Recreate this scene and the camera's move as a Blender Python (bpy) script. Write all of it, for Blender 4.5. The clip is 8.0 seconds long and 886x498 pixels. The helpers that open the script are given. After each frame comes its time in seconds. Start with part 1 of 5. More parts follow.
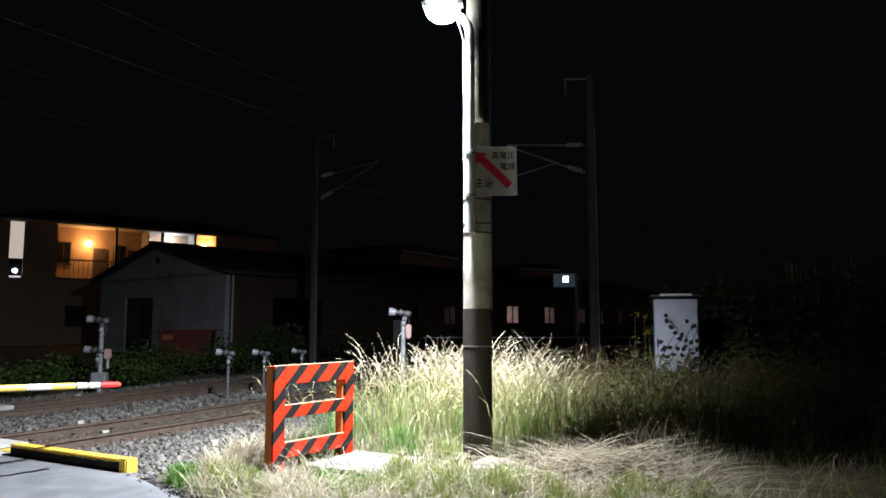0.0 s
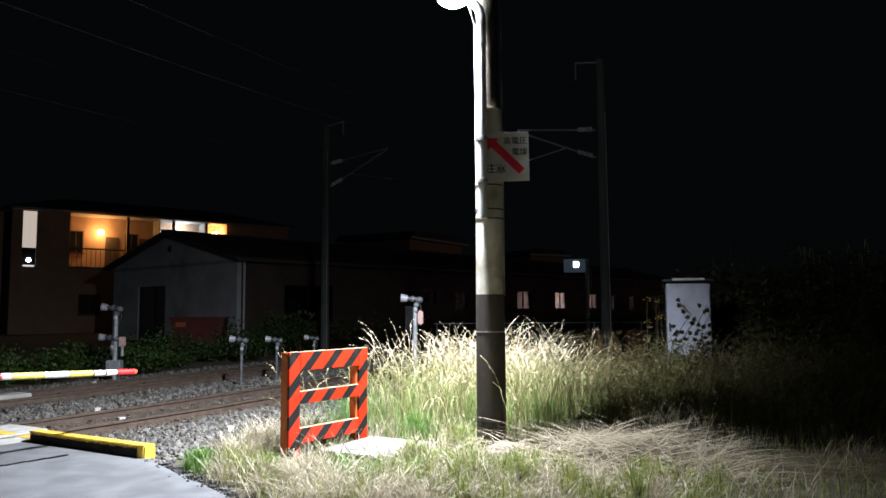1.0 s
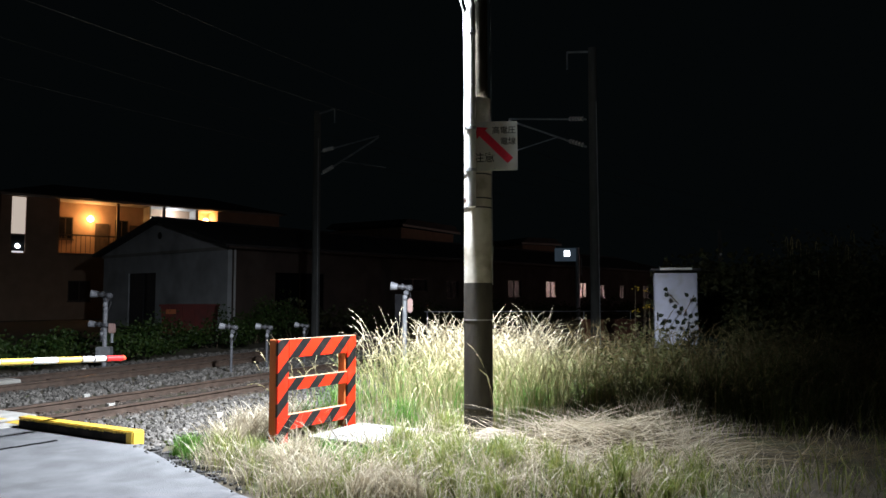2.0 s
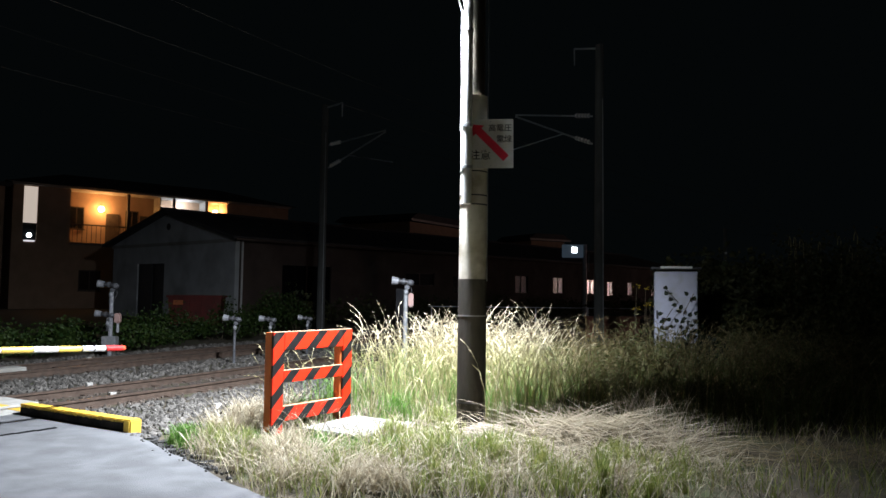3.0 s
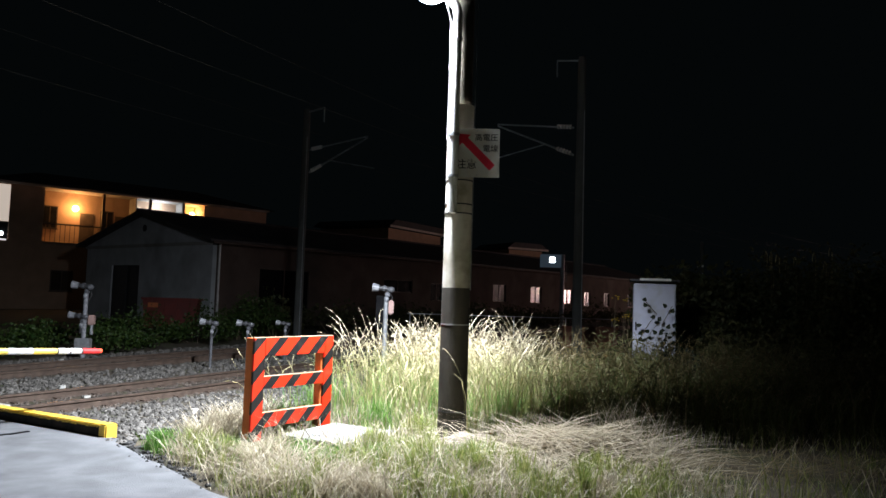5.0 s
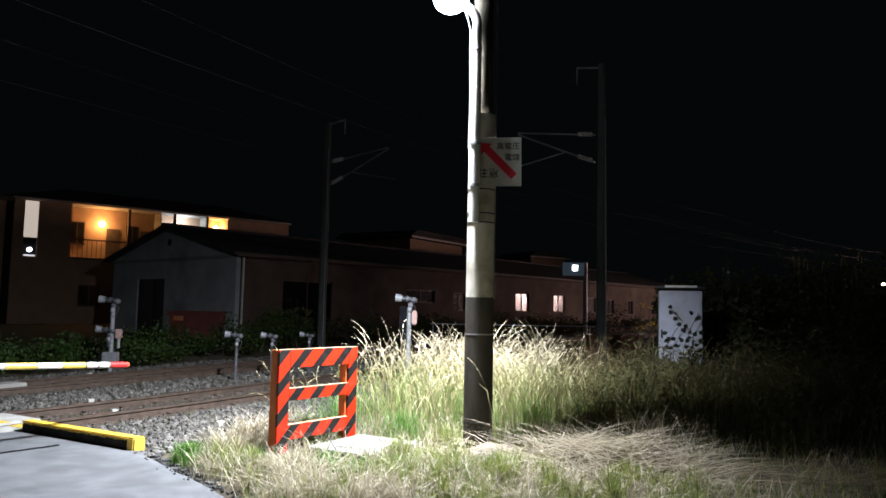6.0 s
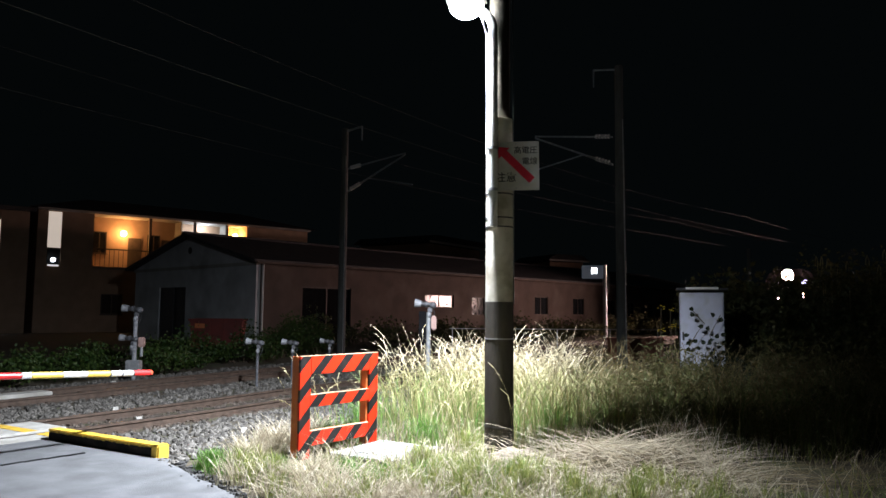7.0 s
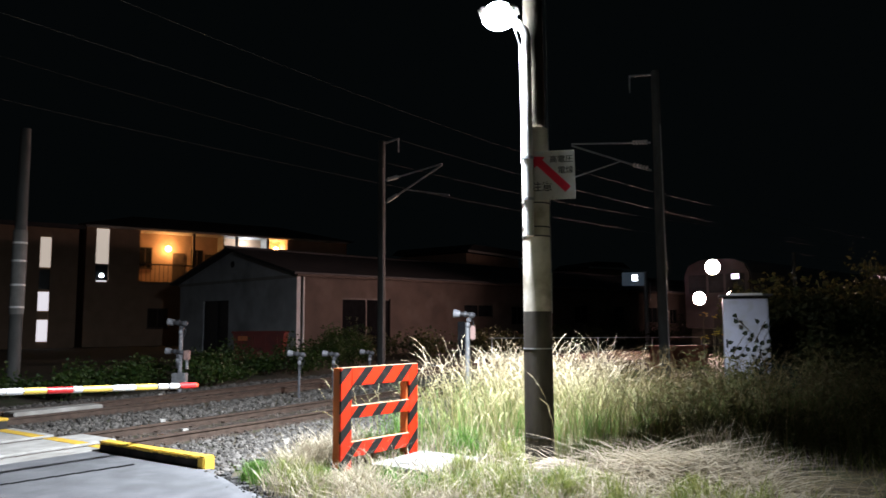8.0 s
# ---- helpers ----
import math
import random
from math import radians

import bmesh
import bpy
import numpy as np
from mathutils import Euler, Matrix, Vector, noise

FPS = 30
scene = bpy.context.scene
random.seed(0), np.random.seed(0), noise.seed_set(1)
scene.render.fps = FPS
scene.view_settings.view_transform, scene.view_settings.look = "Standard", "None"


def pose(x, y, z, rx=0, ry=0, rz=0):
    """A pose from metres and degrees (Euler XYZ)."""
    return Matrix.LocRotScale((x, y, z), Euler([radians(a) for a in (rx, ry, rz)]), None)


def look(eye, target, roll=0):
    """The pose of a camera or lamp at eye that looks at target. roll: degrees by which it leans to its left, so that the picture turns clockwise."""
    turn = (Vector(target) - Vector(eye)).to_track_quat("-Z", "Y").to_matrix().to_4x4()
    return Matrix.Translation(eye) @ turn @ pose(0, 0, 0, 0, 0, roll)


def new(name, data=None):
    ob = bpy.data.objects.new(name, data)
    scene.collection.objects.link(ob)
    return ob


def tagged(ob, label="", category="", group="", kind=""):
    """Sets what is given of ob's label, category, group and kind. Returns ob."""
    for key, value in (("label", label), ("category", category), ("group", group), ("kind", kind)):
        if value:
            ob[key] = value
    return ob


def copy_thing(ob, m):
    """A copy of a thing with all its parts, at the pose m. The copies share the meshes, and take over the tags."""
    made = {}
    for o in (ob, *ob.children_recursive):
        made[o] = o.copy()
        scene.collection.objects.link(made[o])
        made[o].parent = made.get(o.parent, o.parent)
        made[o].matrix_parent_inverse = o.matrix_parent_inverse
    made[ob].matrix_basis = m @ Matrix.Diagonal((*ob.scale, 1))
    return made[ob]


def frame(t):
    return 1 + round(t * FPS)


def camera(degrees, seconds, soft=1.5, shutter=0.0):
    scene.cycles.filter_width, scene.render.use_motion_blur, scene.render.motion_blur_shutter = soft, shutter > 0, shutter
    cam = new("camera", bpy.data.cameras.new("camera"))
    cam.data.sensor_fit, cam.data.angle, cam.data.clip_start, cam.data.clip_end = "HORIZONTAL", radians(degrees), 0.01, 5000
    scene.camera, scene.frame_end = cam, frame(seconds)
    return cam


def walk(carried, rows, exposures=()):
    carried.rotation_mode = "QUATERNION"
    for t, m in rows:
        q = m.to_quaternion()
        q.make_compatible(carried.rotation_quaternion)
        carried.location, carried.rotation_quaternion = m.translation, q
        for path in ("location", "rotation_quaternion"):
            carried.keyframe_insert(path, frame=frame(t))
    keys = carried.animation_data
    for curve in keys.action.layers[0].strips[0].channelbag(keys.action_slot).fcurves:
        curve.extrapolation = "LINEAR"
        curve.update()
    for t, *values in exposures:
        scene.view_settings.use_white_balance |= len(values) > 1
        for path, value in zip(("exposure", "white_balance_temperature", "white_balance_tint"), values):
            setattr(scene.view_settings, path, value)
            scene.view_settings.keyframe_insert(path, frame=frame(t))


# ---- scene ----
# x runs along the railway, away from the level crossing; y runs across it; z is up.
TURN = -61.1                       # the line of sight against the railway
B = pose(0, 0, 0, 0, 0, TURN)      # far things are set out square to the line of sight


def eye(x, y, z, rx, ry, rz):
    return B @ pose(x, y, z, rx, ry, rz)


cam = camera(62.7, 8.0, soft=1.5, shutter=0.4)
walk(cam, [
    (0.0, eye(-0.071, 0.108, 1.475, 95.77, -0.07, -0.06)),
    (0.5, eye(-0.082, 0.112, 1.474, 94.67, 0.74, 1.17)),
    (1.0, eye(-0.104, 0.102, 1.472, 94.69, 0.29, 0.72)),
    (1.5, eye(-0.122, 0.084, 1.467, 94.06, 0.40, -0.17)),
    (3.0, eye(0.097, -0.019, 1.486, 93.32, -0.81, 0.81)),
    (3.5, eye(0.077, -0.013, 1.486, 93.52, -1.31, -1.18)),
    (4.0, eye(0.060, -0.014, 1.490, 93.81, -1.61, -1.59)),
    (5.5, eye(0.009, -0.009, 1.498, 94.14, -1.80, -0.38)),
    (6.0, eye(0.008, 0.007, 1.496, 94.66, -1.17, 0.72)),
    (6.5, eye(0.001, 0.003, 1.497, 94.96, -0.65, 1.78)),
    (7.0, eye(0.000, 0.000, 1.500, 95.00, -0.50, 2.20)),
    (7.5, eye(-0.001, -0.019, 1.501, 95.33, -0.41, 2.77)),
    (8.0, eye(0.015, -0.037, 1.509, 95.75, 0.24, 5.30)),
])

# ---- night sky and street lamp ----
night = bpy.data.worlds.new("night_sky")
night.use_nodes = True
night.node_tree.nodes["Background"].inputs[0].default_value = (0.2, 0.3, 0.34, 1)
night.node_tree.nodes["Background"].inputs[1].default_value = 0.006
scene.world = night
scene.view_settings.exposure = 0.0

LAMP = Vector((6.758, 3.79, 4.86))  # the lit lens of the street lamp
lamp = new("street_lamp_light", bpy.data.lights.new("street_lamp_light", "SPOT"))
lamp.data.shadow_soft_size, lamp.data.energy, lamp.data.color = 0.14, 7200, (0.9, 0.96, 1.06)
lamp.data.spot_size, lamp.data.spot_blend = radians(149), 1.0
lamp.matrix_world = look(LAMP - Vector((0, 0, 0.2)), (7.15, 5.85, 0))

# ---- materials ----
def nodes_of(name):
    m = bpy.data.materials.new(name)
    m.use_nodes = True
    return m, m.node_tree.nodes, m.node_tree.links, m.node_tree.nodes["Principled BSDF"]


def mix_colour(n, l, fac, a, b):
    k = n.new("ShaderNodeMix")
    k.data_type = "RGBA"
    for i, v in ((6, a), (7, b)):
        if isinstance(v, tuple):
            k.inputs[i].default_value = (*v[:3], 1)
        else:
            l.new(v, k.inputs[i])
    if isinstance(fac, float):
        k.inputs[0].default_value = fac
    else:
        l.new(fac, k.inputs[0])
    return k.outputs[2]


def ramp(n, l, src, lo, hi):
    r = n.new("ShaderNodeMapRange")
    r.inputs[1].default_value, r.inputs[2].default_value = lo, hi
    l.new(src, r.inputs[0])
    return r.outputs[0]


def noise_of(n, l, scale, detail=4.0, coords="Object", stretch=None):
    c = n.new("ShaderNodeTexCoord")
    src = c.outputs[coords]
    if stretch:
        mp = n.new("ShaderNodeMapping")
        mp.inputs["Scale"].default_value = stretch
        l.new(src, mp.inputs[0])
        src = mp.outputs[0]
    t = n.new("ShaderNodeTexNoise")
    t.inputs["Scale"].default_value, t.inputs["Detail"].default_value = scale, detail
    l.new(src, t.inputs["Vector"])
    return t.outputs["Fac"]


def surface(name, a, b, scale=6.0, rough=0.8, metal=0.0, bump=0.3, fine=60.0, stain=None, stain_scale=1.5, stretch=None, lo=0.35, hi=0.65, spec=0.4):
    """Two-scale mottled surface: a and b mixed by grain, an optional stain over both, bump from the fine grain."""
    m, n, l, p = nodes_of(name)
    col = mix_colour(n, l, ramp(n, l, noise_of(n, l, scale, 6.0, stretch=stretch), lo, hi), a, b)
    grain = noise_of(n, l, fine, 5.0, stretch=stretch)
    dark = tuple(0.55 * x for x in a)
    col = mix_colour(n, l, ramp(n, l, grain, 0.62, 0.8), col, dark)
    if stain:
        col = mix_colour(n, l, ramp(n, l, noise_of(n, l, stain_scale, 3.0), 0.5, 0.68), col, stain)
    l.new(col, p.inputs["Base Color"])
    p.inputs["Roughness"].default_value, p.inputs["Metallic"].default_value = rough, metal
    p.inputs["Specular IOR Level"].default_value = spec
    if bump:
        bp = n.new("ShaderNodeBump")
        bp.inputs["Strength"].default_value, bp.inputs["Distance"].default_value = bump, 0.01
        l.new(grain, bp.inputs["Height"])
        l.new(bp.outputs[0], p.inputs["Normal"])
    return m


def glow(name, colour, strength):
    m, n, l, p = nodes_of(name)
    p.inputs["Base Color"].default_value = (0.8, 0.8, 0.8, 1)
    p.inputs["Emission Color"].default_value = (*colour, 1)
    p.inputs["Emission Strength"].default_value = strength
    return m


def striped(name, a, b, width, along, worn=0.15):
    """Diagonal or straight painted stripes of two colours; along: how x, y and z count."""
    m, n, l, p = nodes_of(name)
    c = n.new("ShaderNodeTexCoord")
    d = n.new("ShaderNodeVectorMath")
    d.operation = "DOT_PRODUCT"
    d.inputs[1].default_value = along
    l.new(c.outputs["Object"], d.inputs[0])
    w = n.new("ShaderNodeMath")
    w.operation = "PINGPONG"
    w.inputs[1].default_value = width
    l.new(d.outputs["Value"], w.inputs[0])
    f = ramp(n, l, w.outputs[0], width * 0.41, width * 0.44)
    col = mix_colour(n, l, f, a, b)
    dirt = ramp(n, l, noise_of(n, l, 9.0, 6.0), 0.55, 0.85)
    k = n.new("ShaderNodeMath")
    k.operation = "MULTIPLY"
    k.inputs[1].default_value = worn * 3
    l.new(dirt, k.inputs[0])
    col = mix_colour(n, l, k.outputs[0], col, (0.16, 0.13, 0.1))
    l.new(col, p.inputs["Base Color"])
    p.inputs["Roughness"].default_value = 0.5
    return m


def leafy(name, a, b, top=None, z0=0.2, z1=1.0, rough=0.6):
    """Plant colour: each blade or leaf its own mix of a and b; top takes over with height."""
    m, n, l, p = nodes_of(name)
    g = n.new("ShaderNodeNewGeometry")
    col = mix_colour(n, l, g.outputs["Random Per Island"], a, b)
    if top:
        s = n.new("ShaderNodeSeparateXYZ")
        c = n.new("ShaderNodeTexCoord")
        l.new(c.outputs["Object"], s.inputs[0])
        add = n.new("ShaderNodeMath")
        add.operation = "MULTIPLY_ADD"
        add.inputs[1].default_value, add.inputs[2].default_value = 0.7, -0.35
        l.new(noise_of(n, l, 1.7, 3.0), add.inputs[0])
        add2 = n.new("ShaderNodeMath")
        l.new(s.outputs[2], add2.inputs[0])
        l.new(add.outputs[0], add2.inputs[1])
        col = mix_colour(n, l, ramp(n, l, add2.outputs[0], z0, z1), col, top)
    l.new(col, p.inputs["Base Color"])
    p.inputs["Roughness"].default_value = rough
    tr = n.new("ShaderNodeBsdfTranslucent")
    l.new(col, tr.inputs[0])
    ms = n.new("ShaderNodeMixShader")
    ms.inputs[0].default_value = 0.3
    l.new(p.outputs[0], ms.inputs[1])
    l.new(tr.outputs[0], ms.inputs[2])
    l.new(ms.outputs[0], n["Material Output"].inputs[0])
    return m



def pebbly(name, a, b):
    """Crushed stone: each stone its own grey, with a fine grain."""
    m, n, l, p = nodes_of(name)
    g = n.new("ShaderNodeNewGeometry")
    col = mix_colour(n, l, g.outputs["Random Per Island"], a, b)
    col = mix_colour(n, l, ramp(n, l, noise_of(n, l, 55.0, 4.0), 0.5, 0.75), col, tuple(0.5 * x for x in a))
    l.new(col, p.inputs["Base Color"])
    p.inputs["Roughness"].default_value = 0.92
    return m


STONE = pebbly("ballast_stone", (0.048, 0.044, 0.039), (0.185, 0.172, 0.155))
ASPHALT = surface("asphalt", (0.1, 0.103, 0.108), (0.145, 0.148, 0.155), 3.0, 0.85, bump=0.7, fine=110, stain=(0.092, 0.094, 0.098), stain_scale=2.2)
SOIL = surface("soil", (0.05, 0.042, 0.03), (0.1, 0.083, 0.056), 5.0, 0.95, bump=0.9, fine=40, stain=(0.06, 0.07, 0.03))
BALLAST_BED = surface("ballast_bed", (0.07, 0.055, 0.045), (0.14, 0.11, 0.09), 14.0, 0.95, bump=1.0, fine=45)
STONE_RUSTY = surface("rusty_ballast_stone", (0.12, 0.097, 0.08), (0.06, 0.049, 0.041), 7.0, 0.95, bump=0.5, fine=70)
RAIL_STEEL = surface("rusty_rail_steel", (0.075, 0.052, 0.04), (0.12, 0.085, 0.065), 9.0, 0.7, 0.3, 0.4, 80)
RAIL_TOP = surface("polished_rail_top", (0.3, 0.27, 0.25), (0.22, 0.19, 0.17), 20.0, 0.35, 0.9, 0.1, 200)
CONCRETE = surface("concrete", (0.5, 0.49, 0.46), (0.38, 0.37, 0.34), 5.0, 0.9, bump=0.4, fine=90, stain=(0.3, 0.29, 0.26))
PALE_CONCRETE = surface("pale_concrete", (0.22, 0.22, 0.21), (0.16, 0.16, 0.15), 4.0, 0.9, bump=0.3, fine=90)
POLE_DARK = surface("weathered_dark_pole", (0.024, 0.023, 0.019), (0.05, 0.043, 0.034), 6.0, 0.95, bump=0.4, fine=70, stretch=(1, 1, 0.25), spec=0.08)
POLE_BASE = surface("dark_pole_wrap", (0.05, 0.047, 0.041), (0.085, 0.076, 0.064), 6.0, 0.8, bump=0.4, fine=70, stretch=(1, 1, 0.25), spec=0.2)
POLE_GREY = surface("grey_pole_concrete", (0.1, 0.104, 0.1), (0.07, 0.072, 0.07), 6.0, 0.85, bump=0.4, fine=70, stretch=(1, 1, 0.3))
SLEEVE = surface("cream_pole_sleeve", (0.72, 0.69, 0.61), (0.6, 0.57, 0.49), 5.0, 0.5, bump=0.2, fine=50, stain=(0.36, 0.32, 0.24), stain_scale=3.0, stretch=(1, 1, 0.35))
WHITE_METAL = surface("white_painted_metal", (0.76, 0.76, 0.75), (0.66, 0.66, 0.64), 8.0, 0.45, bump=0.1, fine=90)
GALVANISED = surface("galvanised_steel", (0.46, 0.48, 0.5), (0.33, 0.35, 0.37), 14.0, 0.5, 0.6, 0.1, 90)
DARK_METAL = surface("dark_metal", (0.05, 0.05, 0.055), (0.08, 0.08, 0.085), 10.0, 0.5, 0.5, 0.1, 90)
YELLOW = surface("yellow_road_paint", (0.78, 0.5, 0.06), (0.62, 0.4, 0.06), 6.0, 0.6, bump=0.3, fine=60)
BLACK_PAINT = surface("black_paint", (0.02, 0.02, 0.02), (0.045, 0.04, 0.035), 6.0, 0.6, bump=0.3, fine=60)
MATT_BLACK = surface("matt_black_and_inside_shade", (0.006, 0.006, 0.007), (0.01, 0.01, 0.011), 6.0, 0.95, bump=0.2, spec=0.05)
KERB_BLACK = surface("black_kerb_paint", (0.012, 0.012, 0.013), (0.04, 0.034, 0.03), 9.0, 0.9, bump=0.8, fine=40, spec=0.12)
ORANGE_WOOD = surface("orange_painted_wood", (0.6, 0.16, 0.04), (0.42, 0.12, 0.04), 5.0, 0.6, bump=0.3, fine=60, stretch=(1, 1, 0.2))
PALE_EDGE = surface("pale_edge_streaked", (0.62, 0.46, 0.3), (0.48, 0.34, 0.2), 8.0, 0.8, bump=0.3, fine=70, stretch=(0.2, 1, 1))
STRIPE = striped("orange_black_stripes", (0.006, 0.006, 0.007), (0.64, 0.022, 0.001), 0.1096, (0.7071, 0, -0.7071), 0.05)
# Tan side wall darkened, gable paled: their light and shade in the colour.
GABLE_PALED = surface("gable_plaster_paled", (0.62, 0.64, 0.66), (0.5, 0.52, 0.54), 1.2, 0.9, bump=0.2, fine=30, stain=(0.36, 0.37, 0.38), stain_scale=0.5)
SHED_SHADED = surface("tan_shed_wall_shaded", (0.115, 0.085, 0.07), (0.085, 0.063, 0.054), 1.2, 0.9, bump=0.2, fine=30, stain=(0.15, 0.12, 0.1), stain_scale=0.5)
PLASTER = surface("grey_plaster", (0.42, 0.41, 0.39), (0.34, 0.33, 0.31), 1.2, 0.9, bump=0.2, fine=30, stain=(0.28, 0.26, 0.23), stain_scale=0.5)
HOUSE_WALL = surface("tan_siding", (0.5, 0.34, 0.24), (0.42, 0.29, 0.2), 1.5, 0.85, bump=0.2, fine=30)
ROOF = surface("dark_roof_sheet", (0.05, 0.05, 0.055), (0.08, 0.075, 0.075), 2.0, 0.7, bump=0.2, fine=20)
DARK_GLASS = surface("dark_window", (0.012, 0.014, 0.016), (0.02, 0.022, 0.024), 3.0, 0.19, bump=0.0)
RED_PAINT = surface("dull_red_paint", (0.15, 0.017, 0.012), (0.1, 0.013, 0.01), 3.0, 0.6, bump=0.2)
LENS_LIT = glow("lit_street_lamp_lens", (0.85, 0.92, 1.0), 250)
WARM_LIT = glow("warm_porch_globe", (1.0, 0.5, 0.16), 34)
WINDOW_LIT = glow("lit_window", (1.0, 0.86, 0.74), 0.5)
COOL_LIT = glow("cool_lit_window", (0.95, 0.92, 1.0), 0.8)


# ---- mesh helpers ----
def part(name, bm, material, parent=None, label="", smooth=False):
    data = bpy.data.meshes.new(name)
    bm.normal_update()
    if smooth:
        for e in bm.edges:
            e.smooth = len(e.link_faces) == 2 and e.calc_face_angle(0) < 0.7
    bm.to_mesh(data)
    bm.free()
    if smooth:
        data.polygons.foreach_set("use_smooth", [True] * len(data.polygons))
    data.materials.append(material)
    ob = new(name, data)
    ob.parent = parent
    if label:
        tagged(ob, label)
    return ob


def thing(name, m, label, category, group="", kind=""):
    ob = new(name)
    ob.empty_display_size = 0.1
    ob.matrix_world = m
    return tagged(ob, label, category, group, kind)


def box(bm, x0, x1, y0, y1, z0, z1, bevel=0.0, m=None):
    r = bmesh.ops.create_cube(bm, size=1)["verts"]
    for v in r:
        v.co = Vector(((x0 + x1) / 2 + v.co.x * (x1 - x0), (y0 + y1) / 2 + v.co.y * (y1 - y0), (z0 + z1) / 2 + v.co.z * (z1 - z0)))
    if bevel:
        edges = list({e for v in r for e in v.link_edges})
        r = bmesh.ops.bevel(bm, geom=edges, offset=bevel, segments=2, affect="EDGES")["verts"]
    if m:
        for v in r:
            v.co = m @ v.co
    return bm


def boxes(*rows, bevel=0.0):
    bm = bmesh.new()
    for r in rows:
        box(bm, *r, bevel=bevel)
    return bm


def rod(bm, a, b, r0, r1=None, seg=12):
    a, b = Vector(a), Vector(b)
    m = Matrix.Translation((a + b) / 2) @ (b - a).to_track_quat("Z", "Y").to_matrix().to_4x4()
    bmesh.ops.create_cone(bm, cap_ends=True, segments=seg, radius1=r0, radius2=r0 if r1 is None else r1, depth=(b - a).length, matrix=m)
    return bm


def rods(*rows, seg=12):
    bm = bmesh.new()
    for r in rows:
        rod(bm, *r, seg=seg)
    return bm


def ball(bm, c, r, squash=(1, 1, 1), seg=12):
    bmesh.ops.create_uvsphere(bm, u_segments=seg, v_segments=max(6, seg // 2), radius=r, matrix=Matrix.Translation(c) @ Matrix.Diagonal((*squash, 1)))
    return bm


def tube(bm, pts, r, seg=8):
    """A bent pipe through the points."""
    pts = [Vector(p) for p in pts]
    rings = []
    for i, p in enumerate(pts):
        d = (pts[min(i + 1, len(pts) - 1)] - pts[max(i - 1, 0)]).normalized()
        q = d.to_track_quat("Z", "Y")
        rings.append([bm.verts.new(p + q @ Vector((r * math.cos(k * 2 * math.pi / seg), r * math.sin(k * 2 * math.pi / seg), 0))) for k in range(seg)])
    for a, b in zip(rings, rings[1:]):
        for k in range(seg):
            bm.faces.new((a[k], a[(k + 1) % seg], b[(k + 1) % seg], b[k]))
    bm.faces.new(rings[0][::-1])
    bm.faces.new(rings[-1])
    return bm


def prism(bm, outline, y0, y1):
    """An outline in x and z, drawn out along y."""
    a = [bm.verts.new((x, y0, z)) for x, z in outline]
    b = [bm.verts.new((x, y1, z)) for x, z in outline]
    k = len(outline)
    for i in range(k):
        bm.faces.new((a[i], a[(i + 1) % k], b[(i + 1) % k], b[i]))
    bm.faces.new(a[::-1])
    bm.faces.new(b)
    bmesh.ops.recalc_face_normals(bm, faces=bm.faces[:])
    return bm


def raw(name, verts, faces, material, smooth=False):
    data = bpy.data.meshes.new(name)
    data.from_pydata(verts, [], faces)
    data.materials.append(material)
    if smooth:
        data.polygons.foreach_set("use_smooth", [True] * len(data.polygons))
    data.update()
    return new(name, data)

# ---- ground, road, railway ----
CURVE_X, RADIUS, TRACK_1, TRACK_2 = 8.0, 147.0, 9.36, 13.06


def on_track(s, y):
    """Place and heading on a line y metres across, s metres along; past CURVE_X the railway bends away and climbs a little."""
    if s <= CURVE_X:
        return Vector((s, y, 0)), 0.0
    r, a = RADIUS + y - TRACK_1, (s - CURVE_X) / RADIUS
    return Vector((CURVE_X + r * math.sin(a), TRACK_1 - RADIUS + r * math.cos(a), 0.011 * min(s - CURVE_X, 30.0))), -a


def bed_height(x, y):
    """Ground level beside and under the railway."""
    if x > CURVE_X:
        dx, dy = x - CURVE_X, y - TRACK_1 + RADIUS
        a = math.atan2(dx, dy)
        y = math.hypot(dx, dy) + TRACK_1 - RADIUS
        rise = 0.011 * min(a * RADIUS, 30.0)
    else:
        rise = 0.0
    t = max(0.0, min(1.0, min(y - 6.2, 17.0 - y) / 1.6))
    return t * (rise - 0.13) + (1 - t) * (-0.03 + 0.5 * rise * max(0.0, min(1.0, (y + 10) / 20)))


def ground():
    xs = np.concatenate([[-900, -400, -150, -60, -30], np.arange(-20, 4.9, 1.6), np.arange(5, 22, 0.35), np.arange(22, 90, 3), [110, 150, 250, 500, 1200, 3000]])
    ys = np.concatenate([[-900, -400, -150, -60, -30], np.arange(-20, -2, 1.5), np.arange(-2, 20, 0.35), np.arange(20, 70, 3), [90, 130, 200, 500, 1200, 3000]])
    verts, faces = [], []
    for x in xs:
        for y in ys:
            near = -20 < x < 60 and -20 < y < 60
            z = bed_height(x, y) if near else -0.03
            if near and x > 5.4 and y < 7:
                z += 0.05 * noise.noise((x * 0.9, y * 0.9, 0)) + 0.03 * noise.noise((x * 3, y * 3, 5))
            if x < 5.3 and y < 60:
                z = min(z, -0.05) if y < 6.2 or y > 17 else z
            verts.append((x, y, z))
    ny = len(ys)
    for i in range(len(xs) - 1):
        for j in range(ny - 1):
            k = i * ny + j
            faces.append((k, k + ny, k + ny + 1, k + 1))
    tagged(raw("ground", verts, faces, SOIL, True), "dark soil under dry grass beside the railway", "ground", kind="structure")


def road_edge(y):
    """Where the asphalt ends: square at the kerb, then narrowing towards the verge."""
    return 5.06 if y > 6.25 else max(4.92 - 0.36 * (6.15 - y), 1.9)


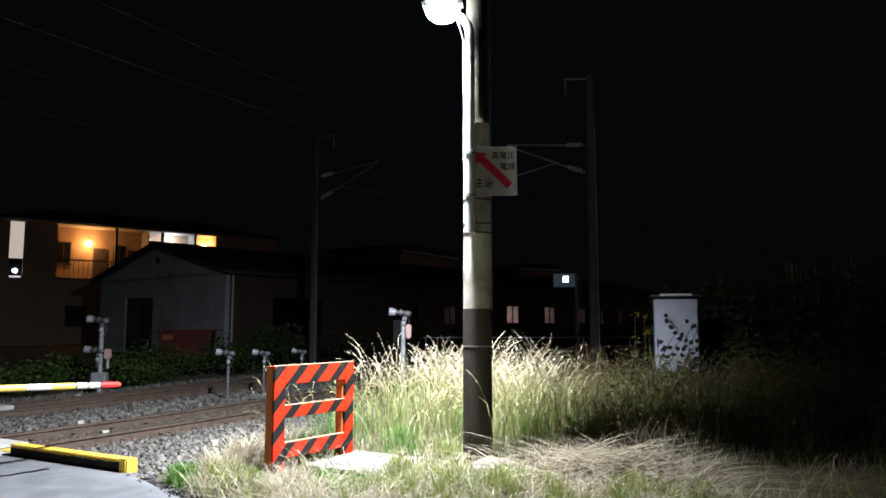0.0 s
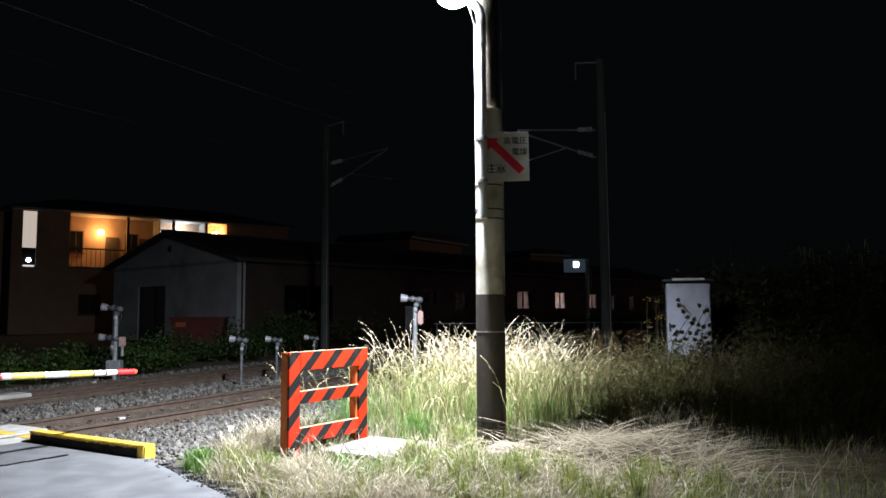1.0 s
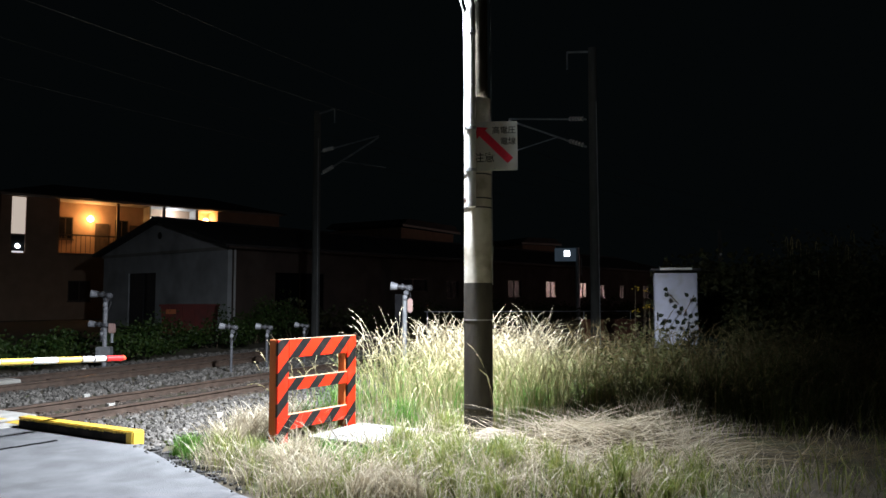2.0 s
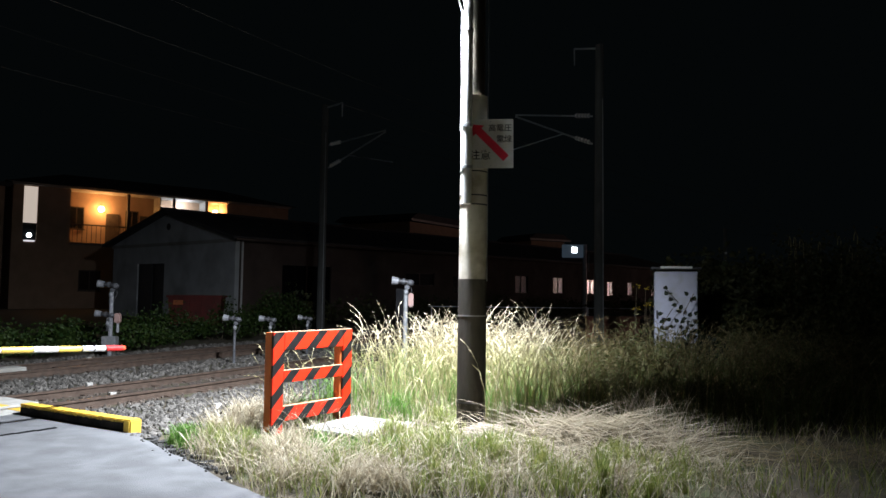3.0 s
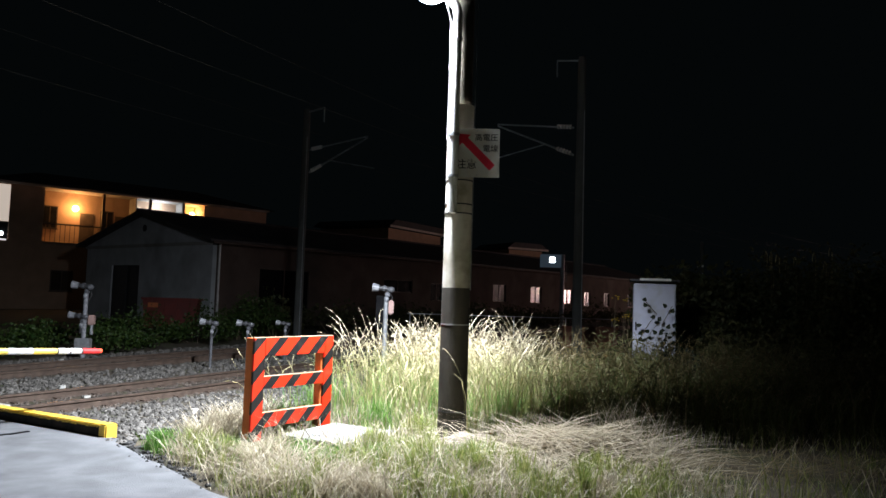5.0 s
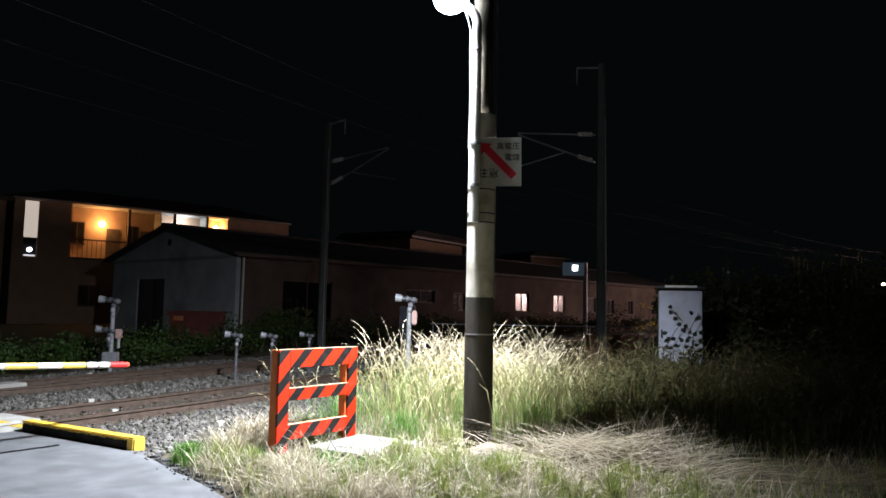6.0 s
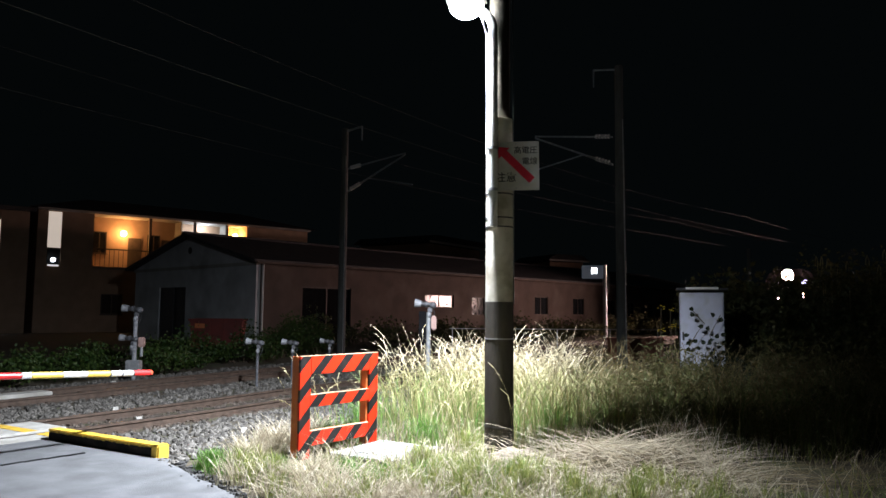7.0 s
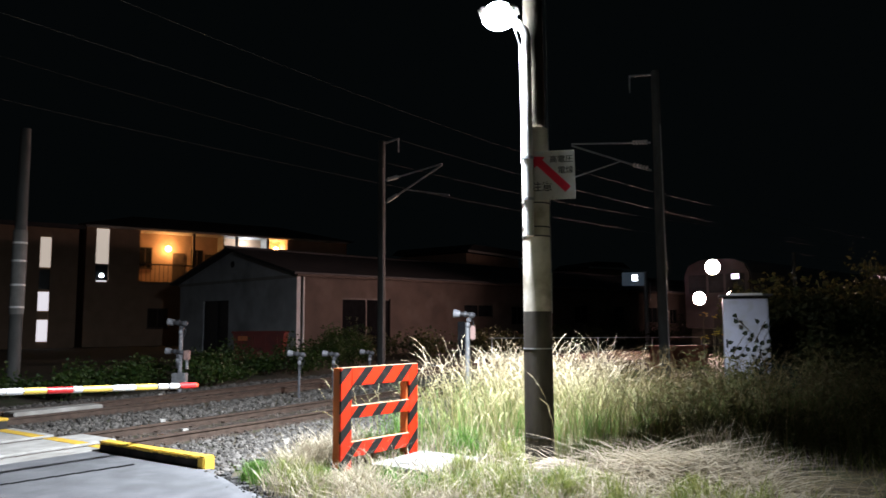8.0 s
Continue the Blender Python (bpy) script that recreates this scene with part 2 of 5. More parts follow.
def road():
    """Asphalt lane that crosses the railway, with a ragged broken edge."""
    verts, faces, rows = [], [], np.concatenate([np.arange(-30, -2, 2), np.arange(-2, 8.7, 0.12)])
    for y in rows:
        e = road_edge(y)
        if y < 6.2:
            e += 0.07 * noise.noise((y * 1.3, 3, 0)) + 0.05 * noise.noise((y * 5, 9, 0))
        xs = (-9.0, -4.0, min(0.0, e - 1.5), e - 0.8, e - 0.1, e, e + 0.03)
        zs = (0, 0.015, 0.015, 0.008, 0.003, -0.008, -0.07)
        verts += [(x, y, z) for x, z in zip(xs, zs)]
    for i in range(len(rows) - 1):
        for j in range(6):
            k = i * 7 + j
            faces.append((k, k + 1, k + 8, k + 7))
    tagged(raw("road", verts, faces, ASPHALT, True), "pale grey asphalt road with a broken edge", "road", kind="structure")
    # far side of the crossing
    part("road_beyond", boxes((-9, 5.0, 14.3, 60, -0.06, 0.0)), ASPHALT)
    tagged(bpy.data.objects["road_beyond"], "asphalt road beyond the railway", "road", kind="structure")


def crossing_panels():
    """Concrete slabs between and beside the rails."""
    deck = thing("crossing_deck", pose(0, 0, 0), "pale concrete level crossing deck between the rails", "crossing", kind="structure")
    for y0, y1, x1 in ((8.36, 8.72, 5.35), (8.95, 9.77, 5.6), (10.02, 11.15, 5.35), (11.3, 12.4, 5.1), (12.62, 13.45, 5.2), (13.7, 14.28, 5.1)):
        for i in range(6):
            hi = x1 - i * 1.75
            part("crossing_panel", boxes((hi - 1.74, hi, y0, y1, -0.12, 0.012), bevel=0.012), CONCRETE, deck)
    lines = bmesh.new()
    for y0, y1 in ((8.4, 8.71), (8.96, 9.76), (10.03, 11.1)):
        box(lines, 5.06, 5.22, y0, y1, 0.012, 0.017)
    tagged(part("crossing_marking", lines, YELLOW), "worn yellow edge line painted on the crossing", "road marking", kind="structure")


RAIL = [(-0.063, -0.15), (0.063, -0.15), (0.063, -0.138), (0.012, -0.12), (0.010, -0.045), (0.033, -0.032), (0.033, -0.004), (0.026, 0.0), (-0.026, 0.0), (-0.033, -0.004), (-0.033, -0.032), (-0.010, -0.045), (-0.012, -0.12), (-0.063, -0.138)]


def sweep(profile, y, s0, s1, step, dz=0.0):
    verts, faces, k = [], [], len(profile)
    stations = np.arange(s0, s1 + step / 2, step)
    for s in stations:
        p, a = on_track(s, y)
        for o, z in profile:
            verts.append((p.x + math.sin(-a) * o, p.y + math.cos(a) * o, p.z + z + dz))
    for i in range(len(stations) - 1):
        for j in range(k):
            a, b = i * k + j, i * k + (j + 1) % k
            faces.append((a, b, b + k, a + k))
    return verts, faces


def track(centre):
    t = thing("railway_track", pose(0, centre, 0), "rusty narrow-gauge railway track on stone ballast", "railway track", "tracks", "structure")
    for side in (-0.5335, 0.5335):
        v, f = sweep(RAIL, centre + side, -24, 180, 1.0)
        v = [(x, y - centre, z) for x, y, z in v]
        ob = raw("rail", v, f, RAIL_STEEL)
        ob.data.materials.append(RAIL_TOP)
        for i, p in enumerate(ob.data.polygons):
            if i % len(RAIL) == 7:
                p.material_index = 1
        ob.parent = t
    bm = bmesh.new()
    box(bm, -0.11, 0.11, -1.05, 1.05, -0.3, -0.125, 0.012)
    sleeper = part("sleeper", bm, SLEEPER, t, "dark weathered railway sleeper")
    chair = part("rail_clip", boxes((-0.06, 0.06, -0.65, -0.42, -0.128, -0.105), (-0.06, 0.06, 0.42, 0.65, -0.128, -0.105), bevel=0.004), RAIL_STEEL, sleeper)
    for i in range(62):
        s = 5.6 + i * 0.62
        p, a = on_track(s, centre)
        o = sleeper if i == 0 else sleeper.copy()
        if i:
            scene.collection.objects.link(o)
            c = chair.copy()
            scene.collection.objects.link(c)
            c.parent = o
        o.matrix_basis = pose(p.x, p.y - centre, p.z, 0, 0, math.degrees(a))


def stone_shapes(rng, many=14):
    ico = bmesh.new()
    bmesh.ops.create_icosphere(ico, subdivisions=1, radius=1)
    base = np.array([v.co[:] for v in ico.verts])
    faces = np.array([[v.index for v in f.verts] for f in ico.faces])
    ico.free()
    return [base * rng.uniform(0.62, 1.18, (len(base), 1)) * rng.uniform(0.65, 1.15, (1, 3)) for _ in range(many)], faces


def scatter_stones(name, spots, sizes, material, label):
    """Angular crushed stones lying in one bed."""
    rng = np.random.default_rng(7)
    shapes, fc = stone_shapes(rng)
    vs, fs, k = [], [], 0
    for (x, y, z), r in zip(spots, sizes):
        v = shapes[rng.integers(len(shapes))]
        q = np.array(Euler(rng.uniform(0, 6.28, 3)).to_matrix())
        vs.append((v @ q.T) * r + (x, y, z))
        fs.append(fc + k)
        k += len(v)
    ob = raw(name, np.concatenate(vs).tolist(), np.concatenate(fs).tolist(), material)
    return tagged(ob, label, "gravel", kind="stuff")


def ballast():
    rng = np.random.default_rng(3)
    clean, rusty, sc, sr = [], [], [], []
    for _ in range(26000):
        x, y = 4.9 + 17 * rng.random() ** 1.5, rng.uniform(6.1, 15.2)
        if x < 5.15 and y > 7.6 or y < 6.5 + 0.35 * noise.noise((x, 2, 0)) and rng.random() < 0.75:
            continue
        z = bed_height(x, y) + rng.uniform(-0.01, 0.025)
        p, a = on_track(x, 0)
        lane = min(abs(y - c - (p.y if x > CURVE_X else 0)) for c in (TRACK_1, TRACK_2))
        if lane < 0.85:
            if rng.random() < 0.75:
                rusty.append((x, y, z - 0.012)); sr.append(rng.uniform(0.018, 0.036))
        else:
            clean.append((x, y, z)); sc.append(rng.uniform(0.02, 0.052))
    scatter_stones("track_ballast", clean, sc, STONE, "loose grey crushed stone ballast beside the rails")
    scatter_stones("rusty_ballast", rusty, sr, STONE_RUSTY, "rust-stained crushed stone between the rails")


def kerb():
    """Low yellow and black concrete kerb at the road's edge, its end curved down to the road."""
    t = thing("kerb", pose(5.06, 6.38, 0), "low concrete kerb, yellow top and black side", "kerb")
    L = 1.93
    core, top = bmesh.new(), bmesh.new()
    box(core, -0.085, 0.045, 0.02, L, -0.05, 0.098, 0.012)
    part("body", core, KERB_BLACK, t, "black-painted kerb side")
    # the painted top runs out in a ragged lower edge
    box(top, -0.09, 0.05, 0.0, L + 0.01, 0.1, 0.124, 0.01)
    box(top, -0.094, 0.054, -0.012, 0.1, -0.03, 0.128, 0.014)
    rag = random.Random(4)
    for k in range(38):
        y = 0.11 + k * (L - 0.12) / 38
        box(top, -0.0885, -0.0865, y, y + rag.uniform(0.03, 0.05), 0.098 - rag.uniform(0.002, 0.014), 0.101)
    part("painted_top", top, YELLOW, t, "yellow-painted kerb top and end")
    tar = bmesh.new()
    for i in range(16):
        x0, y0 = 1.5 + i * 0.2, 7.54 + -0.32 * i / 14
        box(tar, x0, x0 + 0.205, y0 - 0.025 + 0.008 * noise.noise((i, 0, 0)), y0 + 0.02 + 0.01 * noise.noise((i, 5, 0)), 0.008, 0.0145)
    tagged(part("tar_seam", tar, MATT_BLACK), "black tar seam across the road", "road marking", kind="structure")


def trackside_bits():
    tagged(part("concrete_plank", boxes((6.3, 7.9, 13.12, 13.5, -0.13, 0.0), bevel=0.015), CONCRETE), "pale concrete plank lying between the far rails", "plank")
    # Pale blocks added for bright glints along the rails.
    for x, y in ((9.92, 14.28), (7.32, 10.46), (6.85, 9.24), (6.98, 7.27)):
        tagged(part("rail_glint_block", boxes((x - 0.05, x + 0.05, y - 0.03, y + 0.03, -0.13, -0.03), bevel=0.004), CONCRETE), "small pale block added for a glint beside the rail", "marker", group="rail markers")
    v, f = sweep([(-4.9, -0.9), (-4.0, -0.16), (4.0, -0.16), (4.9, -0.9)], 11.2, 36, 182, 2.0)
    tagged(raw("ballast_embankment", v, f, BALLAST_BED), "low ballast embankment on the bend", "ballast", kind="structure")
    k = thing("kerb_stub", pose(5.15, 11.35, 0), "short yellow kerb between the two tracks", "kerb")
    part("body", boxes((0.0, 0.22, 0, 0.9, -0.1, 0.1), bevel=0.012), BLACK_PAINT, k)
    part("painted_top", boxes((-0.01, 0.23, -0.01, 0.91, 0.101, 0.14), bevel=0.012), YELLOW, k)
    rng = np.random.default_rng(17)
    spots = [(road_edge(y) + rng.normal(0.03, 0.06), y, -0.004) for y in rng.uniform(4.2, 6.3, 70)]
    scatter_stones("asphalt_crumbs", spots, rng.uniform(0.01, 0.022, 70), BLACK_PAINT_ROAD, "crumbled dark asphalt at the road's broken edge")


def broken_edge():
    """Cracked plates of old dark asphalt where the road gives way to the verge."""
    t = thing("broken_asphalt", pose(4.7, 5.5, 0), "cracked dark asphalt plates at the road's broken edge", "asphalt", kind="structure")
    rng = random.Random(12)
    for k in range(12):
        y = 4.7 + 0.125 * k
        x = road_edge(y) + (0.05, 0.13)[k % 2] + rng.uniform(-0.02, 0.02)
        r = rng.uniform(0.05, 0.075)
        turn, n = rng.uniform(0, 6.28), rng.randint(5, 7)
        outline = []
        for i in range(n):
            a, q = turn + 6.2832 * i / n, r * rng.uniform(0.7, 1.25)
            outline.append((x - 4.7 + q * math.cos(a), y - 5.5 + 0.8 * q * math.sin(a)))
        bm = bmesh.new()
        lo = [bm.verts.new((a * 1.06, b, -0.05)) for a, b in outline]
        hi = [bm.verts.new((a, b, rng.uniform(-0.016, -0.004))) for a, b in outline]
        for i in range(n):
            bm.faces.new((lo[i], lo[(i + 1) % n], hi[(i + 1) % n], hi[i]))
        bm.faces.new(hi)
        part("asphalt_plate", bm, BLACK_PAINT_ROAD, t)


BLACK_PAINT_ROAD = surface("crumbled_asphalt", (0.035, 0.034, 0.033), (0.07, 0.068, 0.066), 9.0, 0.9, bump=0.6)
SLEEPER = surface("sleeper_wood", (0.07, 0.055, 0.045), (0.11, 0.09, 0.075), 7.0, 0.9, bump=0.6, fine=50)
ground()
road()
crossing_panels()
track(TRACK_1)
track(TRACK_2)
kerb()
trackside_bits()
broken_edge()

# ---- roadside things ----
POLE = Vector((7.06, 3.55, 0))


def utility_pole():
    t = thing("utility_pole", Matrix.Translation(POLE), "tall concrete utility pole, dark below, cream sleeve above", "pole")
    part("lower_pole", rods(((0, 0, -0.3), (0, 0, 1.62), 0.158, 0.1525), seg=32), POLE_BASE, t, "dark brown lower pole", True)
    part("upper_pole", rods(((0, 0, 1.6), (0, 0, 9.4), 0.118, 0.1), seg=32), POLE_DARK, t, "", True)
    part("sleeve", rods(((0, 0, 1.61), (0, 0, 3.62), 0.151, 0.144), seg=32), SLEEVE, t, "scuffed cream sheet wrapped round the pole", True)
    for z, r in ((1.22, 0.1565), (0.3, 0.159), (2.42, 0.153), (2.52, 0.153), (2.78, 0.152)):
        part("steel_band", rods(((0, 0, z), (0, 0, z + 0.014), r, r), seg=32), GALVANISED if z == 1.22 else DARK_METAL, t)
    side = B.to_3x3() @ Vector((0.985, -0.17, 0)) * 0.158
    part("earth_cable", rods((side + Vector((0, 0, 1.6)), side * 0.8 + Vector((0, 0, 8.8)), 0.007, 0.007), seg=6), GALVANISED, t)
    return t


def street_lamp():
    t = thing("street_lamp", Matrix.Translation(POLE), "white tubular street lamp strapped to the pole, lit", "street lamp")
    o = Vector((6.86, 3.53, 0)) - POLE
    h = LAMP - POLE
    side = Vector((h.x - o.x, h.y - o.y, 0)).normalized()
    pts = [o + Vector((0, 0, z)) for z in (2.42, 3.2, 4.0, 4.5, 4.6)] + [o + side * 0.02 + Vector((0, 0, 4.68)), o + side * 0.07 + Vector((0, 0, 4.75)), o + side * 0.14 + Vector((0, 0, 4.8)), o + side * 0.2 + Vector((0, 0, 4.84))]
    part("pipe", tube(bmesh.new(), pts, 0.052, 16), WHITE_METAL, t, "white painted pipe", True)
    for z in (2.8, 3.25, 4.3):
        part("clamp", rods((o + Vector((0, 0, z)), o + Vector((0, 0, z + 0.03)), 0.06, 0.06), seg=16), GALVANISED, t)
    part("cable", tube(bmesh.new(), [o + Vector((-0.05, 0.05, z)) for z in (3.2, 4.5)] + [o + Vector((-0.09, 0.07, 4.62)), o + side * 0.1 + Vector((-0.04, 0.02, 4.74))], 0.011, 6), WHITE_METAL, t)
    m = Matrix.Translation(h) @ pose(0, 0, 0, 0, 0, math.degrees(math.atan2(side.y, side.x)))
    head = bmesh.new()
    box(head, -0.2, 0.24, -0.14, 0.14, 0.035, 0.1, 0.03)
    for v in head.verts:
        v.co = m @ v.co
    part("lamp_head", head, WHITE_METAL, t, "flat lamp housing", True)
    # Lens enlarged so its glowing shape takes in the glare.
    lens = ball(bmesh.new(), (0.02, 0, 0.02), 0.19, (1.0, 0.9, 0.8), 24)
    for v in lens.verts:
        v.co = m @ v.co
    part("lens", lens, LENS_LIT, t, "glowing bluish-white lens, enlarged for its glare", True)


def barricade():
    t = thing("barricade", pose(5.76, 5.22, 0, 0, 0, -7), "orange and black striped wooden barricade on short legs", "barricade")
    w, h, d = 1.17, 1.03, 0.03
    part("left_post", boxes((0, 0.15, -d, 0, -0.05, h), bevel=0.004), STRIPE, t)
    part("right_post", boxes((w - 0.14, w, -d, 0, 0.0, h), bevel=0.004), STRIPE, t)
    part("top_board", boxes((0.15, w - 0.14, -d, -0.002, h - 0.19, h), bevel=0.004), STRIPE, t)
    part("middle_board", boxes((0.15, w - 0.14, -d, -0.002, 0.5, 0.625), bevel=0.004), STRIPE, t)
    part("bottom_board", boxes((0.15, w - 0.14, -d, -0.002, 0.1, 0.25), bevel=0.004), STRIPE, t)
    # Thin pale strips along the boards' upper edges.
    for x0, x1, z in ((0, w, h), (0.15, w - 0.14, 0.625), (0.15, w - 0.14, 0.25)):
        part("upper_edge_strip", boxes((x0 + 0.002, x1 - 0.002, -d + 0.003, -0.003, z + 0.0005, z + 0.007)), PALE_EDGE, t, "pale strip along the upper edge")
    for x in (0.0, w - 0.16):
        part("back_post", boxes((x, x + 0.045, 0.001, 0.1, 0.0, h), bevel=0.004), ORANGE_WOOD, t, "plain orange-brown timber")
    for z in (h - 0.05, 0.585, 0.21):
        part("back_rail", boxes((0.046, w - 0.16, 0.001, 0.05, z, z + 0.04), bevel=0.004), ORANGE_WOOD, t, "plain orange-brown timber")


def slab():
    t = tagged(part("cover_slab", boxes((5.98, 6.93, 4.19, 5.0, -0.03, 0.04), bevel=0.012), PALE_CONCRETE), "pale concrete cover slab lying in the grass", "slab")
    part("lift_slot", boxes((6.17, 6.2, 4.62, 4.74, 0.0402, 0.0412), (6.74, 6.77, 4.5, 4.62, 0.0402, 0.0412)), MATT_BLACK, t)


utility_pole()
street_lamp()
barricade()
slab()


def sensor_head(t, x, z, s, material, name="sensor"):
    """A hooded barrel over a clamp block and bracket."""
    ob = part(name, rods(((x - 0.12 * s, 0, z), (x + 0.1 * s, 0, z - 0.015 * s), 0.044 * s, 0.04 * s)), DARK_METAL, t, "", True)
    part("hood", rods(((x - 0.21 * s, 0, z + 0.012 * s), (x - 0.1 * s, 0, z), 0.072 * s, 0.056 * s)), material, ob)
    part("lens", rods(((x - 0.213 * s, 0, z + 0.0125), (x - 0.211 * s, 0, z + 0.0125), 0.052 * s, 0.052 * s)), DARK_GLASS, ob)
    part("end_cap", ball(bmesh.new(), (x + 0.1 * s, 0, z - 0.025 * s), 0.066 * s, (1, 1, 0.85), 12), SENSOR_GREY, ob, "", True)
    part("band", rods(((x - 0.03 * s, 0, z - 0.003), (x + 0.005 * s, 0, z - 0.006), 0.055 * s, 0.055 * s), seg=14), SENSOR_GREY, ob)
    part("clamp_block", boxes((x + 0.01 * s, x + 0.09 * s, -0.04 * s, 0.04 * s, z - 0.15 * s, z - 0.06 * s), bevel=0.018 * s), SENSOR_GREY, t)
    part("knuckle", ball(bmesh.new(), (x + 0.035 * s, -0.02 * s, z - 0.19 * s), 0.045 * s, (0.9, 0.8, 1.2), 10), material, t, "", True)
    part("bracket", rods(((x + 0.02 * s, 0, z - 0.33 * s), (x + 0.04 * s, 0, z - 0.15 * s), 0.03 * s, 0.036 * s)), DARK_METAL, t)
    part("cable", tube(bmesh.new(), [(x + 0.1 * s, 0.02, z - 0.06 * s), (x + 0.13 * s, 0.02, z - 0.16 * s), (x + 0.08 * s, 0.02, z - 0.28 * s), (x + 0.03 * s, 0.02, z - 0.36 * s)], 0.009 * s, 5), DARK_METAL, t)


def crossing_sensor(p, height, turn, s=1.0):
    t = thing("crossing_sensor", Matrix.Translation(p) @ pose(0, 0, 0, 0, 0, turn), "grey obstacle sensor on a short post by the rails", "sensor", "short sensors")
    part("post", rods(((0, 0, -0.2), (0, 0, height - 0.18), 0.028, 0.028)), SENSOR_GREY, t)
    part("base_plate", boxes((-0.09, 0.09, -0.09, 0.09, -0.14, -0.08), bevel=0.006), CONCRETE, t)
    sensor_head(t, -0.03, height, s, SENSOR_LIGHT)
    return t


def sensors():
    turn = -58
    crossing_sensor((11.1, 11.2, 0), 0.86, turn)
    crossing_sensor((12.15, 11.2, 0.02), 0.8, turn)
    crossing_sensor((13.4, 11.2, 0.03), 0.78, turn, 0.9)
    t = thing("double_sensor_mast", Matrix.Translation((10.69, 14.66, 0)) @ pose(0, 0, 0, 0, 0, turn), "grey mast with two obstacle sensors and a junction box", "sensor")
    part("post", rods(((0, 0, -0.1), (0, 0, 1.4), 0.05, 0.045)), SENSOR_LIGHT, t)
    part("junction_box", boxes((-0.16, 0.16, -0.1, 0.1, 0.05, 0.36), bevel=0.015), GALVANISED, t)
    sensor_head(t, -0.05, 1.53, 1.25, SENSOR_LIGHT)
    sensor_head(t, -0.1, 0.86, 1.15, SENSOR_LIGHT)
    part("side_box", boxes((0.09, 0.22, -0.07, 0.07, 0.66, 0.88), bevel=0.02), SIDE_BOX, t, "faded pink side box")
    part("arm", rods(((-0.2, 0, 0.84), (0.2, 0, 0.84), 0.02, 0.02), ((0.16, 0, 0.45), (0.16, 0, 0.68), 0.035, 0.03)), GALVANISED, t)
    t = thing("crossing_sensor_mast", Matrix.Translation((11.5, 7.25, 0)) @ pose(0, 0, 0, 0, 0, turn), "tall grey sensor mast rising out of the grass", "sensor")
    part("post", rods(((0, 0, -0.1), (0, 0, 1.5), 0.045, 0.04)), GALVANISED, t)
    part("back_plate", boxes((-0.18, -0.045, -0.03, 0.0, 0.9, 1.52), bevel=0.006), MATT_BLACK, t, "black back plate")
    sensor_head(t, -0.03, 1.66, 1.1, SENSOR_LIGHT)
    part("side_box", boxes((0.05, 0.145, -0.06, 0.06, 1.18, 1.44), bevel=0.02), SIDE_BOX, t, "faded pink side box")


def crossing_arm():
    """Lowered boom: each colour is a sleeve of its own on the pole."""
    t = thing("crossing_gate", pose(-1.2, 7.2, 0), "lowered level crossing boom banded red, white and yellow", "crossing gate")
    def at(x):
        return (x + 1.2, 0, 0.788 + (5.46 - x) * 0.044)
    part("boom", rods((at(-1.1), at(5.4), 0.022, 0.016)), WHITE_METAL, t)
    edges = (5.46, 5.25, 5.1, 4.95, 4.69, 4.42, 4.1, 4.0, 3.74, 3.52, 3.36, 3.2, 2.8, 2.5, 2.2, 1.9, 1.6, 1.3, 1.0, 0.7, 0.4, 0.1, -0.2)
    paint = "rwwywywryswsyrwywyrwywyr"
    for a, b, c in zip(edges, edges[1:], paint):
        q = {"r": BOOM_RED, "w": WHITE_METAL, "s": WHITE_METAL, "y": BOOM_YELLOW}[c]
        part("band", rods((at(a - 0.004), at(b + 0.004), 0.033, 0.033), seg=14), q, t)
    for x in (5.24, 5.1, 4.955):
        part("black_ring", rods((at(x + 0.008), at(x - 0.008), 0.0345, 0.0345), seg=14), BLACK_PAINT, t)
    part("tip_light", rods((at(5.49), at(5.455), 0.026, 0.034)), BOOM_TIP, t, "red reflector at the tip")
    part("machine", boxes((-0.3, 0.2, -0.3, 0.3, 0.0, 1.25), bevel=0.03), WHITE_METAL, t, "gate machine housing")


def glyphs(parent, text, size, x, z, material):
    """Lettering on the sign's face."""
    c = bpy.data.curves.new("lettering", "FONT")
    c.body, c.size, c.align_x, c.align_y, c.extrude, c.offset = text, size, "CENTER", "CENTER", 0.0, size * 0.012
    ob = new("lettering", c)
    mesh = bpy.data.meshes.new_from_object(ob.evaluated_get(bpy.context.evaluated_depsgraph_get()))
    bpy.data.objects.remove(ob)
    mesh.materials.clear()
    mesh.materials.append(material)
    m = new("lettering", mesh)
    m.parent = parent
    m.matrix_basis = pose(x, -0.0045, z, 90, 0, 0)
    return m


